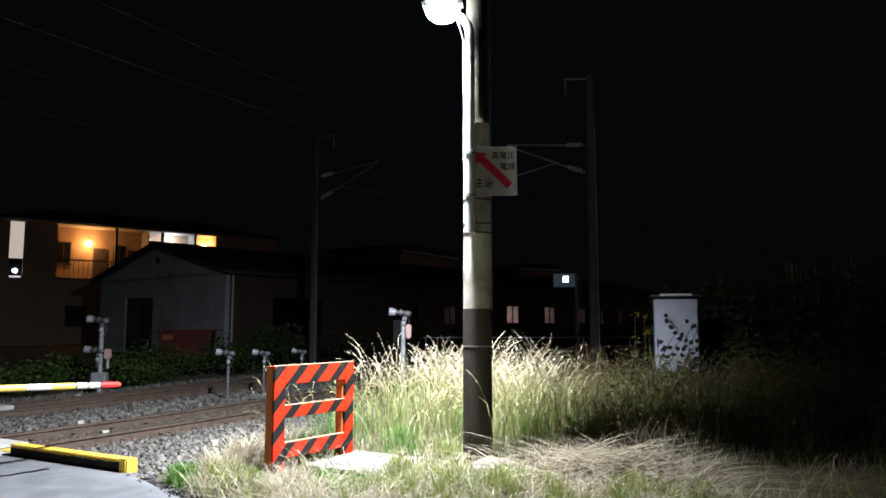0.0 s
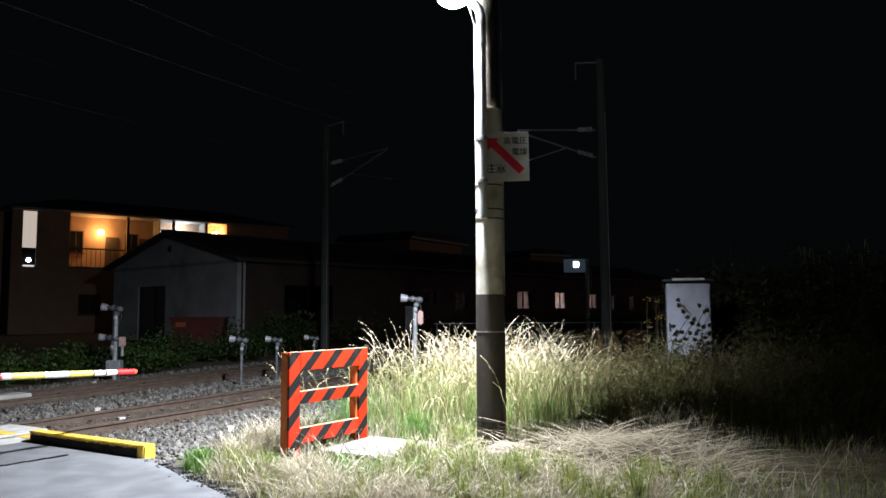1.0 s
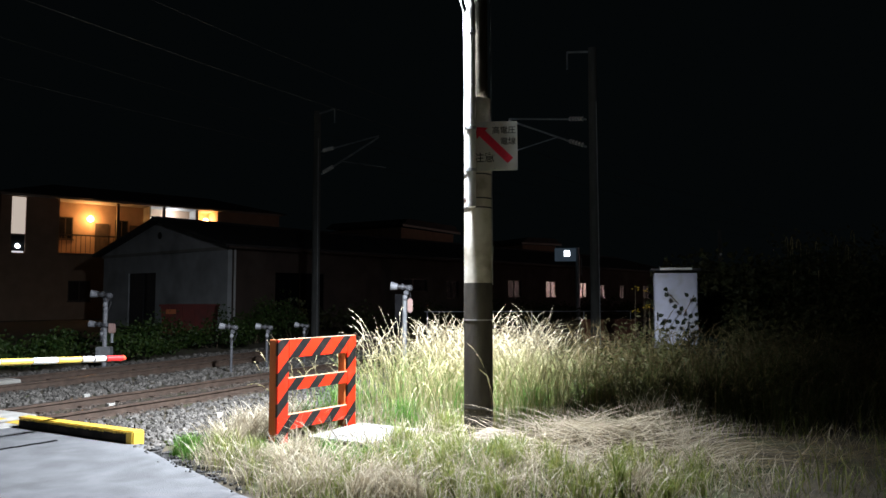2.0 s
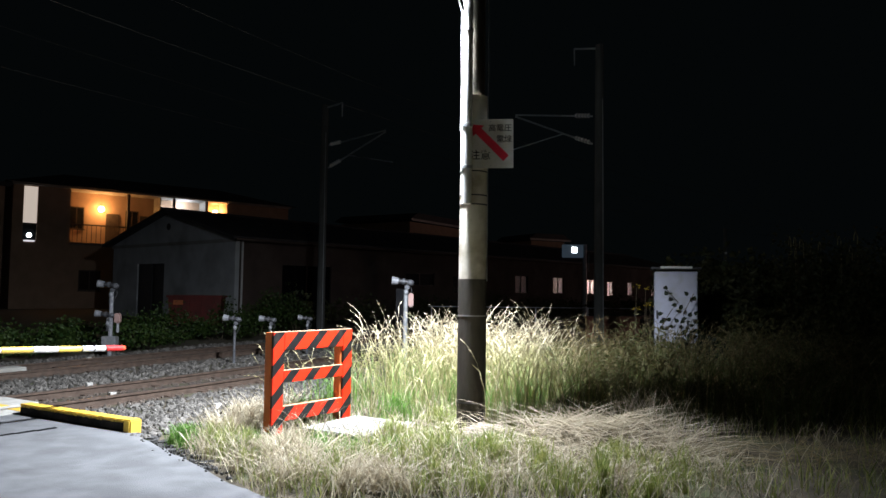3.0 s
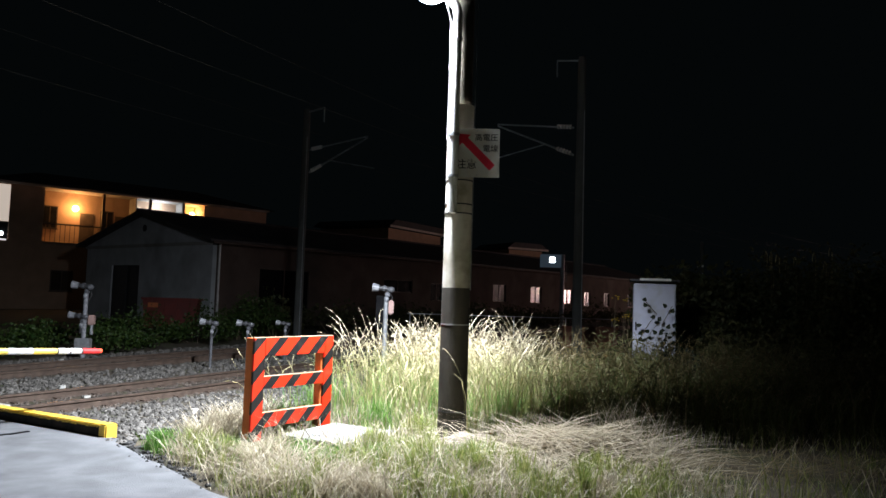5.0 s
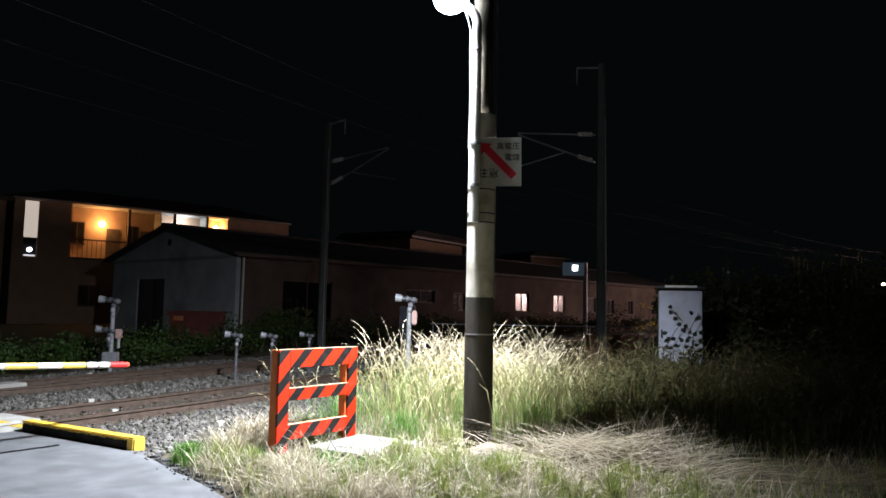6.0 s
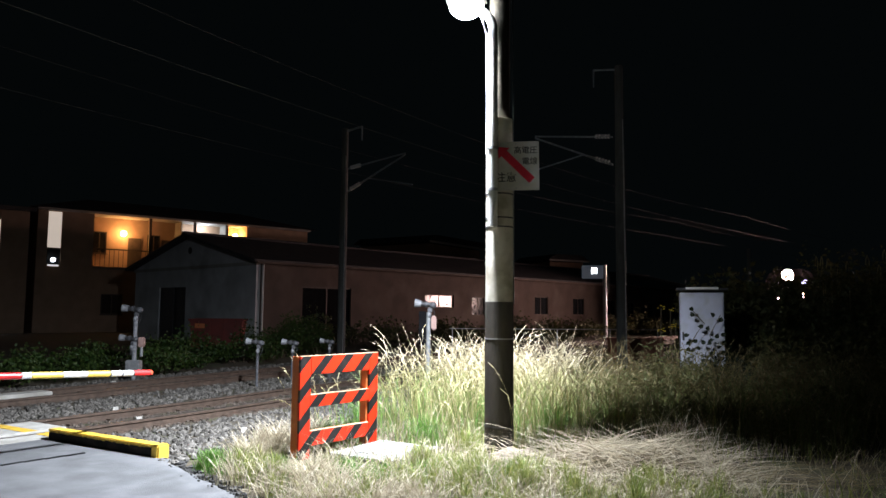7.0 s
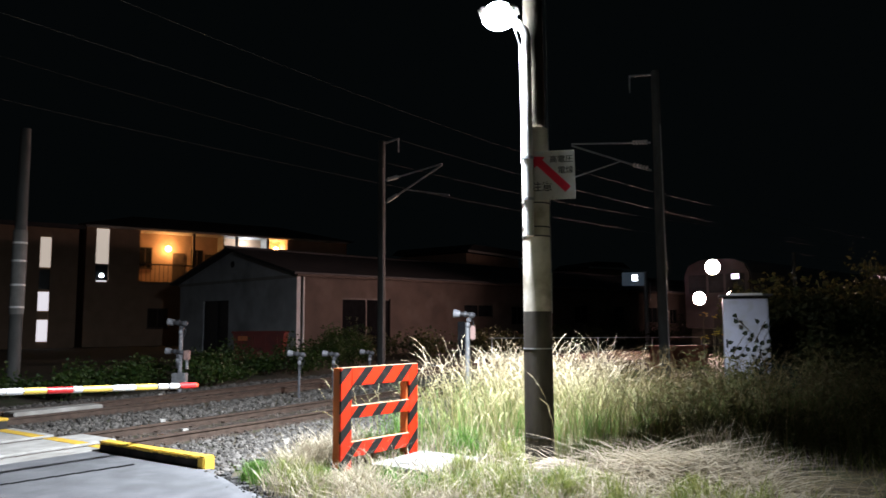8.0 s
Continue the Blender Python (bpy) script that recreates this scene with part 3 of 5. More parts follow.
def warning_sign():
    """Square caution plate strapped to the pole, facing the road."""
    q = B @ pose(0.478, 7.733, 3.078, 0, -0.6, -3)
    t = thing("warning_sign", q, "square white caution sign with a red arrow", "sign")
    part("plate", boxes((-0.243, 0.243, -0.004, 0.004, -0.265, 0.265), bevel=0.0025), SIGN_WHITE, t)
    arrow = bmesh.new()
    d = Vector((-1, 0, 1.02)).normalized()
    s = Vector((d.z, 0, -d.x))
    tip, tail = Vector((-0.2, 0, 0.21)), Vector((0.165, 0, -0.16))
    neck = tip - d * 0.1
    w = 0.042
    front = [tip, neck + s * 0.085, neck + s * w, tail + s * w, tail - s * w, neck - s * w, neck - s * 0.085]
    f = [arrow.verts.new(p + Vector((0, -0.0047, 0))) for p in front]
    b = [arrow.verts.new(p + Vector((0, -0.0041, 0))) for p in front]
    arrow.faces.new(f)
    for i in range(len(f)):
        arrow.faces.new((f[i], b[i], b[(i + 1) % len(f)], f[(i + 1) % len(f)]))
    bmesh.ops.recalc_face_normals(arrow, faces=arrow.faces[:])
    part("arrow", arrow, SIGN_RED, t, "red arrow pointing up to the wires")
    glyphs(t, "高電圧", 0.084, 0.1, 0.165, SIGN_INK)
    glyphs(t, "電線", 0.084, 0.143, 0.045, SIGN_INK)
    glyphs(t, "注意", 0.113, -0.113, -0.13, SIGN_INK)
    for x, z in ((0, 0.24), (0, -0.24), (-0.2, -0.23)):
        part("bolt", rods(((x, -0.007, z), (x, -0.003, z), 0.008, 0.01), seg=8), GALVANISED, t)
    part("bracket", boxes((-0.16, 0.02, 0.004, 0.02, 0.1, 0.14)), GALVANISED, t)


def cabinet():
    t = thing("signal_cabinet", B @ pose(4.06, 13.0, 0, 0, 0, -14), "tall pale grey trackside equipment cabinet among creepers", "cabinet")
    part("body", boxes((-0.365, 0.365, 0, 0.6, 0.25, 1.9), bevel=0.012), CABINET, t)
    part("door", boxes((-0.35, 0.35, -0.02, -0.001, 0.3, 1.86), bevel=0.006), CABINET, t)
    part("plinth", boxes((-0.35, 0.35, 0.03, 0.57, -0.1, 0.25), bevel=0.01), CONCRETE, t)
    bm = bmesh.new()
    box(bm, -0.43, 0.43, -0.1, 0.7, 1.93, 1.97, 0.01)
    box(bm, -0.365, 0.365, 0, 0.6, 1.9, 1.93)
    part("rain_roof", bm, DARK_METAL, t, "dark overhanging roof")
    part("roof_trim", boxes((-0.27, 0.27, -0.11, -0.1, 1.945, 1.985)), WHITE_METAL, t)
    part("handle", boxes((-0.34, -0.31, -0.045, -0.02, 1.05, 1.2), bevel=0.005), DARK_METAL, t)


def masts():
    """Overhead line masts with their bracket arms."""
    for x, y, h, r, to, base in ((20.0, 6.25, 8.6, 0.15, 1, 0.0), (20.0, 16.2, 8.0, 0.15, -1, 0.0), (9.0, 18.9, 6.5, 0.16, -1, -0.05)):
        t = thing("line_mast", pose(x, y, base), "tall grey concrete mast carrying the overhead line", "mast", "line masts")
        part("shaft", rods(((0, 0, -0.3), (0, 0, h), r, r * 0.75), seg=18), POLE_GREY, t, "", True)
        if x < 15:
            part("collar", rods(((0, 0, 1.8), (0, 0, 3.9), r * 1.06, r * 1.03), seg=18), PALE_CONCRETE, t, "pale wrap")
            for z in (1.95, 2.5, 3.1, 3.55):
                part("tie_band", rods(((0, 0, z), (0, 0, z + 0.05), r * 1.075, r * 1.075), seg=18), WHITE_METAL, t)
            continue
        reach = 2.6 * to
        part("upper_arm", rods(((0, 0.2 * to, 6.55), (0, reach, 6.85), 0.028, 0.024)), GALVANISED, t)
        part("lower_arm", rods(((0, 0.2 * to, 5.75), (0, reach, 6.8), 0.03, 0.026)), GALVANISED, t)
        part("registration_arm", rods(((0, 1.1 * to, 6.12), (0, reach + 0.3 * to, 5.75), 0.018, 0.018)), GALVANISED, t)
        for z in (6.56, 5.8):
            ins = bmesh.new()
            for k in range(5):
                a = 0.3 + k * 0.09
                rod(ins, (0, a * to, z + 0.02 + k * (0.01 if z > 6 else 0.035)), (0, (a + 0.05) * to, z + 0.025 + k * (0.01 if z > 6 else 0.035)), 0.075, 0.05, 12)
            part("insulator", ins, WHITE_METAL, t, "pale ribbed insulator")
        part("cap_bracket", rods(((0, 0, h - 0.1), (0, 0.75 * to, h), 0.03, 0.03), ((0, 0.75 * to, h), (0, 0.75 * to, h - 0.5), 0.025, 0.02)), GALVANISED, t)
        part("earth_wire", rods(((-0.1, -0.16, 0), (-0.1, -0.13, 7.0), 0.012, 0.012), seg=6), GALVANISED, t)


def wires():
    for y in (TRACK_1, TRACK_2):
        for z, name, text in ((6.12, "messenger_wire", "overhead messenger wire above the track"), (5.35, "contact_wire", "overhead contact wire above the track")):
            pts = []
            for s in np.arange(-30, 75, 2.5):
                p, a = on_track(s, y)
                sag = 0.25 * (1 - ((s % 40 - 20) / 20) ** 2) if name[0] == "m" else 0.0
                pts.append((p.x, p.y, p.z + z - sag + (0.1 if name[0] == "m" else 0)))
            tagged(part(name, tube(bmesh.new(), pts, 0.005, 6), WIRE), text, "wire", group="overhead wires")


def signal_repeater():
    """Small lit box sign on a post beyond the tracks."""
    t = thing("lit_box_sign", B @ pose(7.6, 42, 0.1, 0, 0, 0), "small lit box sign on a grey post beside the railway", "sign")
    part("post", rods(((0.05, 0, -0.4), (0.05, 0, 4.2), 0.13, 0.12)), GALVANISED, t)
    part("case", boxes((-1.25, -0.05, -0.12, 0.12, 3.42, 4.17), bevel=0.03), CASE_BLUE, t, "faintly glowing blue-grey plastic case")
    part("lit_face", boxes((-0.72, -0.42, -0.128, -0.121, 3.7, 4.02)), COOL_BRIGHT, t, "bright white lit face")
    part("clip", boxes((0.25, 0.29, -0.1, -0.06, 2.6, 3.6)), GALVANISED, t)


def back_post():
    t = thing("marker_post", B @ pose(8.28, 22, 0), "thin dark post with reflectors beside the bushes", "post")
    part("shaft", rods(((0, 0, -0.2), (0, 0, 3.5), 0.06, 0.05)), POLE_GREY, t)
    for z in (2.75, 2.5, 1.75):
        part("reflector", rods(((0, -0.07, z), (0, -0.05, z), 0.035, 0.035)), WHITE_METAL, t)


# ---- buildings across the railway ----
def window(t, x0, x1, z0, z1, y, pane, sill=True):
    w = part("window", boxes((x0, x1, y - 0.03, y + 0.02, z0, z0 + 0.06), (x0, x1, y - 0.03, y + 0.02, z1 - 0.06, z1), (x0, x0 + 0.06, y - 0.03, y + 0.02, z0 + 0.06, z1 - 0.06), (x1 - 0.06, x1, y - 0.03, y + 0.02, z0 + 0.06, z1 - 0.06), ((x0 + x1) / 2 - 0.03, (x0 + x1) / 2 + 0.03, y - 0.025, y + 0.02, z0 + 0.06, z1 - 0.06)), FRAME, t)
    part("pane", boxes((x0 + 0.06, x1 - 0.06, y - 0.008, y + 0.012, z0 + 0.06, z1 - 0.06)), pane, w)
    if sill:
        part("sill", boxes((x0 - 0.06, x1 + 0.06, y - 0.09, y + 0.0, z0 - 0.06, z0 - 0.004)), FRAME, w)


def warehouse():
    """Long low shed, its gable end towards the crossing."""
    t = thing("warehouse", B @ pose(-17.4, 37.1, 0, 0, 0, -40), "long low grey plastered shed with a dark gable roof", "building")
    w, L, eave, ridge, q = 11.0, 46.0, 3.6, 4.95, 0.2
    part("gable_wall", prism(bmesh.new(), [(0, -0.3), (2.6, -0.3), (2.6, 2.6), (5.2, 2.6), (5.2, -0.3), (w, -0.3), (w, eave), (w / 2, ridge), (0, eave)], 0, q), GABLE_PALED, t, "grey plastered gable wall with a wide opening")
    part("end_wall", prism(bmesh.new(), [(0, -0.3), (w, -0.3), (w, eave), (w / 2, ridge), (0, eave)], L - q, L), PLASTER, t)
    part("side_wall", boxes((0, q, q, L - q, -0.3, eave)), PLASTER, t)
    holes = ((2.4, 5.2, 0.0, 2.6), (10.25, 12.5, 1.75, 2.45), (14.05, 15.2, 1.35, 2.4), (20.1, 21.55, 1.4, 2.55), (24.5, 25.9, 1.4, 2.55), (28.9, 30.2, 1.4, 2.5), (32.0, 33.0, 1.3, 2.4), (35.3, 36.2, 1.3, 2.4), (39.5, 41, 1.3, 2.4))
    y = q
    for a, b, z0, z1 in holes:
        part("wall_panel", boxes((w - q, w, y, a, -0.3, eave)), SHED_SHADED, t)
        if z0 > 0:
            part("wall_panel", boxes((w - q, w, a, b, -0.3, z0)), SHED_SHADED, t)
        part("wall_panel", boxes((w - q, w, a, b, z1, eave)), SHED_SHADED, t)
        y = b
    part("wall_panel", boxes((w - q, w, y, L - q, -0.3, eave)), SHED_SHADED, t)
    for a, b, z0, z1 in holes:
        f = part("window_frame", boxes((w - 0.12, w - 0.06, a, b, z0, z0 + 0.06), (w - 0.12, w - 0.06, a, b, z1 - 0.06, z1), (w - 0.12, w - 0.06, (a + b) / 2 - 0.03, (a + b) / 2 + 0.03, z0 + 0.06, z1 - 0.06)), FRAME, t)
        # The first hole is open; a black sheet stands for its dark inside.
        part("pane", boxes((w - 0.1, w - 0.085, a, b, z0 + 0.06, z1 - 0.06)), DARK_GLASS if z0 else MATT_BLACK, f)
    part("door_leaf", boxes((2.6, 3.9, 0.08, 0.13, 0, 2.6)), DARK_METAL, t)
    # Dark sheet put in for the shade inside the gable opening.
    part("opening_shade_sheet", boxes((2.6, 5.2, 0.14, 0.17, 0, 2.6)), DARK_METAL, t)
    part("fascia", boxes((-0.1, w + 0.1, -0.06, -0.004, 3.42, 3.56)), PLASTER, t)
    for sgn in (-1, 1):
        bm = bmesh.new()
        x1 = w / 2 + sgn * (w / 2 + 0.45)
        z1 = eave - (ridge - eave) * 0.45 / (w / 2)
        prism(bm, [(w / 2, ridge + 0.02), (x1, z1 + 0.02), (x1, z1 + 0.14), (w / 2, ridge + 0.15)], -0.4, L + 0.4)
        part("roof_slope", bm, ROOF, t)
    part("ridge_cap", rods(((w / 2, -0.42, ridge + 0.14), (w / 2, L + 0.42, ridge + 0.14), 0.1, 0.1), seg=8), ROOF, t)
    part("vent", rods(((w / 2, -0.03, 4.3), (w / 2, -0.002, 4.3), 0.16, 0.16)), DARK_METAL, t)
    part("gutter", rods(((w + 0.47, -0.3, eave - 0.1), (w + 0.47, L, eave - 0.1), 0.06, 0.06), seg=8), SHED_SHADED, t)
    part("downpipe", rods(((w + 0.06, 0.3, -0.1), (w + 0.06, 0.3, eave - 0.1), 0.045, 0.045), seg=8), WHITE_METAL, t)


def apartment_house():
    """Two-storey house with a lit upper balcony."""
    t = thing("apartment_house", B @ pose(-24.1, 45.3, 0, 0, 0, 41), "two-storey tan house with a lamplit upper balcony", "building")
    top, floor = 7.6, 4.25
    part("lower_wall", boxes((-3.2, 15.2, 0, 0.2, -0.3, floor)), HOUSE_WALL, t)
    part("stair_wall", boxes((-3.2, -2.62, 0, 0.2, floor, top), (-1.86, 0, 0, 0.2, floor, top), (-2.62, -1.86, 0, 0.2, 7.55, top)), HOUSE_WALL, t)
    part("right_wall", boxes((10.3, 15.2, 0, 0.2, floor, top)), HOUSE_WALL, t)
    part("balcony_wall", boxes((0, 10.3, 1.5, 1.7, floor, top)), HOUSE_WALL, t)
    part("balcony_side", boxes((-0.2, 0, 0.2, 1.7, floor, top)), HOUSE_WALL, t)
    part("balcony_side", boxes((10.3, 10.5, 0.2, 1.7, floor, top)), HOUSE_WALL, t)
    part("balcony_floor", boxes((0, 10.3, 0, 1.5, floor - 0.15, floor)), PLASTER, t)
    part("balcony_ceiling", boxes((-3.3, 15.3, -0.3, 1.7, top, top + 0.12)), PLASTER, t)
    part("side_wall", boxes((-3.2, -3.0, 0.2, 9, -0.3, top)), HOUSE_WALL, t)
    part("side_wall", boxes((15.0, 15.2, 0.2, 9, -0.3, top)), HOUSE_WALL, t)
    part("rear_wall", boxes((-3.2, 15.2, 9, 9.2, -0.3, top)), HOUSE_WALL, t)
    bm = bmesh.new()
    a = [bm.verts.new(p) for p in ((-3.7, -0.5, top + 0.125), (15.7, -0.5, top + 0.125), (15.7, 9.6, top + 0.125), (-3.7, 9.6, top + 0.125), (0.5, 4.5, top + 1.5), (11.5, 4.5, top + 1.5))]
    for f in ((0, 1, 5, 4), (1, 2, 5), (2, 3, 4, 5), (3, 0, 4), (3, 2, 1, 0)):
        bm.faces.new([a[i] for i in f])
    part("roof", bm, ROOF, t)
    for x in (3.5, 6.5, 8.8):
        part("balcony_post", boxes((x - 0.08, x + 0.08, 0.0, 0.16, floor, top)), FRAME, t)
    for i in range(36):
        x = 0.15 + i * 0.28
        part("baluster", boxes((x, x + 0.03, 0.03, 0.07, floor, floor + 1.1)), FRAME, t)
    part("handrail", boxes((0.0, 10.3, 0.0, 0.1, floor + 1.1, floor + 1.18)), FRAME, t)
    for x0, x1 in ((0.25, 1.15), (3.75, 4.6), (6.7, 7.6)):
        window(t, x0, x1, floor + 0.95, floor + 2.4, 1.49, DARK_GLASS)
    for x in (2.5, 4.7, 7.85):
        part("door", boxes((x, x + 0.85, 1.44, 1.495, floor + 0.003, floor + 2.1), bevel=0.01), FRAME, t)
    w = part("stair_window", boxes((-2.62, -1.86, 0.05, 0.1, 5.2, 5.3)), FRAME, t)
    part("pane", boxes((-2.62, -1.86, 0.1, 0.12, 5.3, 7.55)), WINDOW_LIT, w, "lit stair window with a pale blind")
    part("pane", boxes((-2.62, -1.86, 0.1, 0.12, 4.26, 5.2)), DARK_GLASS, w)
    part("stair_lamp", ball(bmesh.new(), (-2.25, 0.02, 4.55), 0.14, (1, 0.4, 1)), COOL_BRIGHT, t, "bright stair lamp")
    part("sill_light", boxes((-2.55, -1.95, -0.02, 0.02, 4.15, 4.24)), COOL_LIT, t)
    for x, z in ((2.15, 6.6), (9.95, 6.98)):
        g = part("porch_lamp", ball(bmesh.new(), (x, 1.3, z), 0.2, seg=16), WARM_LIT, t, "glowing amber porch globe", True)
        part("lamp_arm", rods(((x, 1.5, z + 0.25), (x, 1.3, z + 0.22), 0.02, 0.02), seg=6), FRAME, g)
        l = new("porch_light", bpy.data.lights.new("porch_light", "POINT"))
        l.data.energy, l.data.color, l.data.shadow_soft_size = 120, (1.0, 0.46, 0.15), 0.12
        l.matrix_world = t.matrix_basis @ pose(x, 1.02, z - 0.02)
    part("tube_lamp", boxes((5.75, 6.3, 1.2, 1.35, 6.6, 6.95), bevel=0.03), COOL_BRIGHT, t, "white balcony tube lamp")
    l = new("balcony_light", bpy.data.lights.new("balcony_light", "POINT"))
    l.data.energy, l.data.color, l.data.shadow_soft_size = 80, (0.85, 0.92, 1.0), 0.15
    l.matrix_world = t.matrix_basis @ pose(7.4, 0.9, 7.15)
    part("white_partition", boxes((5.6, 5.66, 0.2, 1.5, floor + 0.003, top)), PLASTER, t)
    part("white_partition", boxes((8.84, 8.9, 0.2, 1.5, floor + 0.003, top)), PLASTER, t)
    for x0, x1 in ((0.6, 1.9), (4.5, 5.8)):
        window(t, x0, x1, 1.2, 2.5, -0.01, DARK_GLASS)
    # left-hand block with a column of lit stair windows
    u = thing("stair_block", B @ pose(-27.9, 42.0, 0, 0, 0, 41), "dark narrow house block with three lit windows", "building")
    for r in ((-7.0, -0.7, 0, 6), (-0.1, 1.4, 0, 6), (-0.7, -0.1, 0.1, 6)):
        part("wall", boxes((*r, -0.3, 7.4)), HOUSE_WALL, u)
    for z0, z1, q in ((4.95, 6.8, WINDOW_LIT), (3.6, 4.8, DARK_GLASS), (2.3, 3.45, COOL_LIT), (0.45, 1.75, COOL_LIT)):
        part("window_pane", boxes((-0.69, -0.11, 0.06, 0.095, z0, z1)), q, u)
    part("roof", boxes((-7.3, 1.7, -0.3, 6.3, 7.4, 7.65)), ROOF, u)


def far_house(m, w, deep, top, label):
    t = thing("far_house", m, label, "building", "far houses")
    part("wall", boxes((0, w, 0, deep, -0.3, top - 0.2)), HOUSE_WALL, t)
    part("roof", prism(bmesh.new(), [(-0.5, top), (w + 0.5, top), (w - 0.5, top + 0.6), (0.5, top + 0.6)], -0.5, deep + 0.5), ROOF, t)
    part("fascia", boxes((-0.5, w + 0.5, -0.56, -0.505, top - 0.17, top + 0.03)), FASCIA, t, "pale eaves board")
    for k in range(3):
        x = w * (0.12 + 0.3 * k)
        window(t, x, x + 0.16 * w, top - 2.7, top - 1.5, -0.01, DARK_GLASS)


def low_wall():
    t = thing("low_wall", B @ pose(2.3, 23.5, 0, 0, 0, 8), "low red-brown block wall with a thin handrail", "wall")
    part("block_base", boxes((2.2, 4.0, 0, 0.25, -0.2, 0.66), bevel=0.02), RED_BROWN, t)
    part("coping", boxes((2.17, 4.03, -0.03, 0.28, 0.661, 0.74), bevel=0.01), RED_BROWN, t)
    part("rail_bar", rods(((-3.0, 0.12, 1.0), (3.9, 0.12, 1.0), 0.015, 0.015), seg=8), GALVANISED, t)
    for x in (-2.9, -1.2, 0.5, 2.25, 3.85):
        part("rail_post", rods(((x, 0.12, -0.1 if x < 2 else 0.73), (x, 0.12, 1.0), 0.018, 0.018), seg=8), GALVANISED, t)


def red_container():
    t = thing("waste_container", B @ pose(-9.6, 27.5, 0, 0, 0, 10), "dull red steel container beside the shed", "container")
    part("body", prism(bmesh.new(), [(-0.85, 0.1), (0.85, 0.1), (0.96, 1.15), (-0.96, 1.15)], -0.6, 0.6), RED_PAINT, t)
    part("rim", boxes((-1.0, 1.0, -0.66, -0.58, 1.12, 1.2), (-1.0, 1.0, 0.58, 0.66, 1.12, 1.2)), RED_PAINT, t)
    for x in (-0.66, -0.22, 0.22, 0.66):
        part("rib", boxes((x - 0.04, x + 0.04, -0.66, -0.6, 0.12, 1.12)), RED_PAINT, t)
    part("skid", boxes((-0.8, 0.8, -0.5, -0.4, -0.05, 0.1), (-0.8, 0.8, 0.4, 0.5, -0.05, 0.1)), DARK_METAL, t)
    part("label_plate", boxes((-0.75, -0.4, -0.672, -0.661, 0.85, 1.02)), ORANGE_WOOD, t)


SENSOR_LIGHT = surface("sensor_light_grey", (0.36, 0.37, 0.4), (0.17, 0.175, 0.19), 22.0, 0.6, 0.2, 0.1)
SIDE_BOX = surface("faded_pink_box", (0.45, 0.3, 0.27), (0.38, 0.25, 0.22), 10.0, 0.6)
SENSOR_GREY = surface("sensor_grey_paint", (0.15, 0.155, 0.17), (0.07, 0.072, 0.08), 30.0, 0.55, 0.2, 0.1)
RED_BROWN = surface("red_brown_block", (0.34, 0.14, 0.1), (0.26, 0.1, 0.075), 3.0, 0.85, bump=0.3)
SIGN_WHITE = surface("sign_enamel", (0.54, 0.54, 0.51), (0.47, 0.47, 0.44), 8.0, 0.45, bump=0.05, fine=60, stain=(0.5, 0.48, 0.4), stain_scale=9.0)
SIGN_RED = surface("sign_red", (0.72, 0.03, 0.06), (0.6, 0.03, 0.06), 9.0, 0.5, bump=0.05)
SIGN_INK = surface("sign_ink", (0.015, 0.015, 0.018), (0.025, 0.025, 0.028), 9.0, 0.7, bump=0.0)
BOOM_RED = surface("boom_red", (0.75, 0.03, 0.03), (0.65, 0.03, 0.03), 9.0, 0.4, bump=0.0)
BOOM_TIP = surface("boom_tip", (0.9, 0.1, 0.04), (0.8, 0.08, 0.04), 9.0, 0.3, bump=0.0)
BOOM_YELLOW = surface("boom_yellow", (0.85, 0.62, 0.12), (0.78, 0.55, 0.1), 9.0, 0.4, bump=0.0)
CABINET = surface("cabinet_paint", (0.56, 0.58, 0.72), (0.5, 0.52, 0.64), 3.0, 0.5, bump=0.05, stain=(0.42, 0.43, 0.45), stain_scale=2.5)
CASE_BLUE = glow("glowing_sign_case", (0.45, 0.7, 1.0), 0.035)
FASCIA = surface("pale_fascia", (0.7, 0.66, 0.6), (0.6, 0.56, 0.5), 4.0, 0.8)
WIRE = surface("wire_copper", (0.05, 0.046, 0.042), (0.032, 0.03, 0.027), 5.0, 0.8, 0.0, 0.0, spec=0.15)
FRAME = surface("brown_window_frame", (0.1, 0.075, 0.06), (0.07, 0.055, 0.045), 4.0, 0.5, bump=0.05)
COOL_BRIGHT = glow("white_lamp_face", (0.85, 0.93, 1.0), 9)
sensors()
crossing_arm()
warning_sign()
cabinet()
masts()
wires()
signal_repeater()
back_post()
warehouse()
apartment_house()
far_house(B @ pose(-3.95, 66, 0, 0, 0, 59), 9.4, 8.0, 8.0, "dim two-storey house behind the shed")
far_house(B @ pose(8.6, 80, 0, 0, 0, 30), 4.6, 6.0, 7.4, "dim narrow house beyond the shed's far end")
low_wall()
red_container()

# ---- plants ----
def to_plan(x, y):
    """From the frame square to the line of sight into the railway's."""
    v = B @ Vector((x, y, 0))
    return v.x, v.y


def soil_height(x, y):
    return bed_height(x, y) + (0.05 * noise.noise((x * 0.9, y * 0.9, 0)) if x > 5.4 and y < 7 else 0)


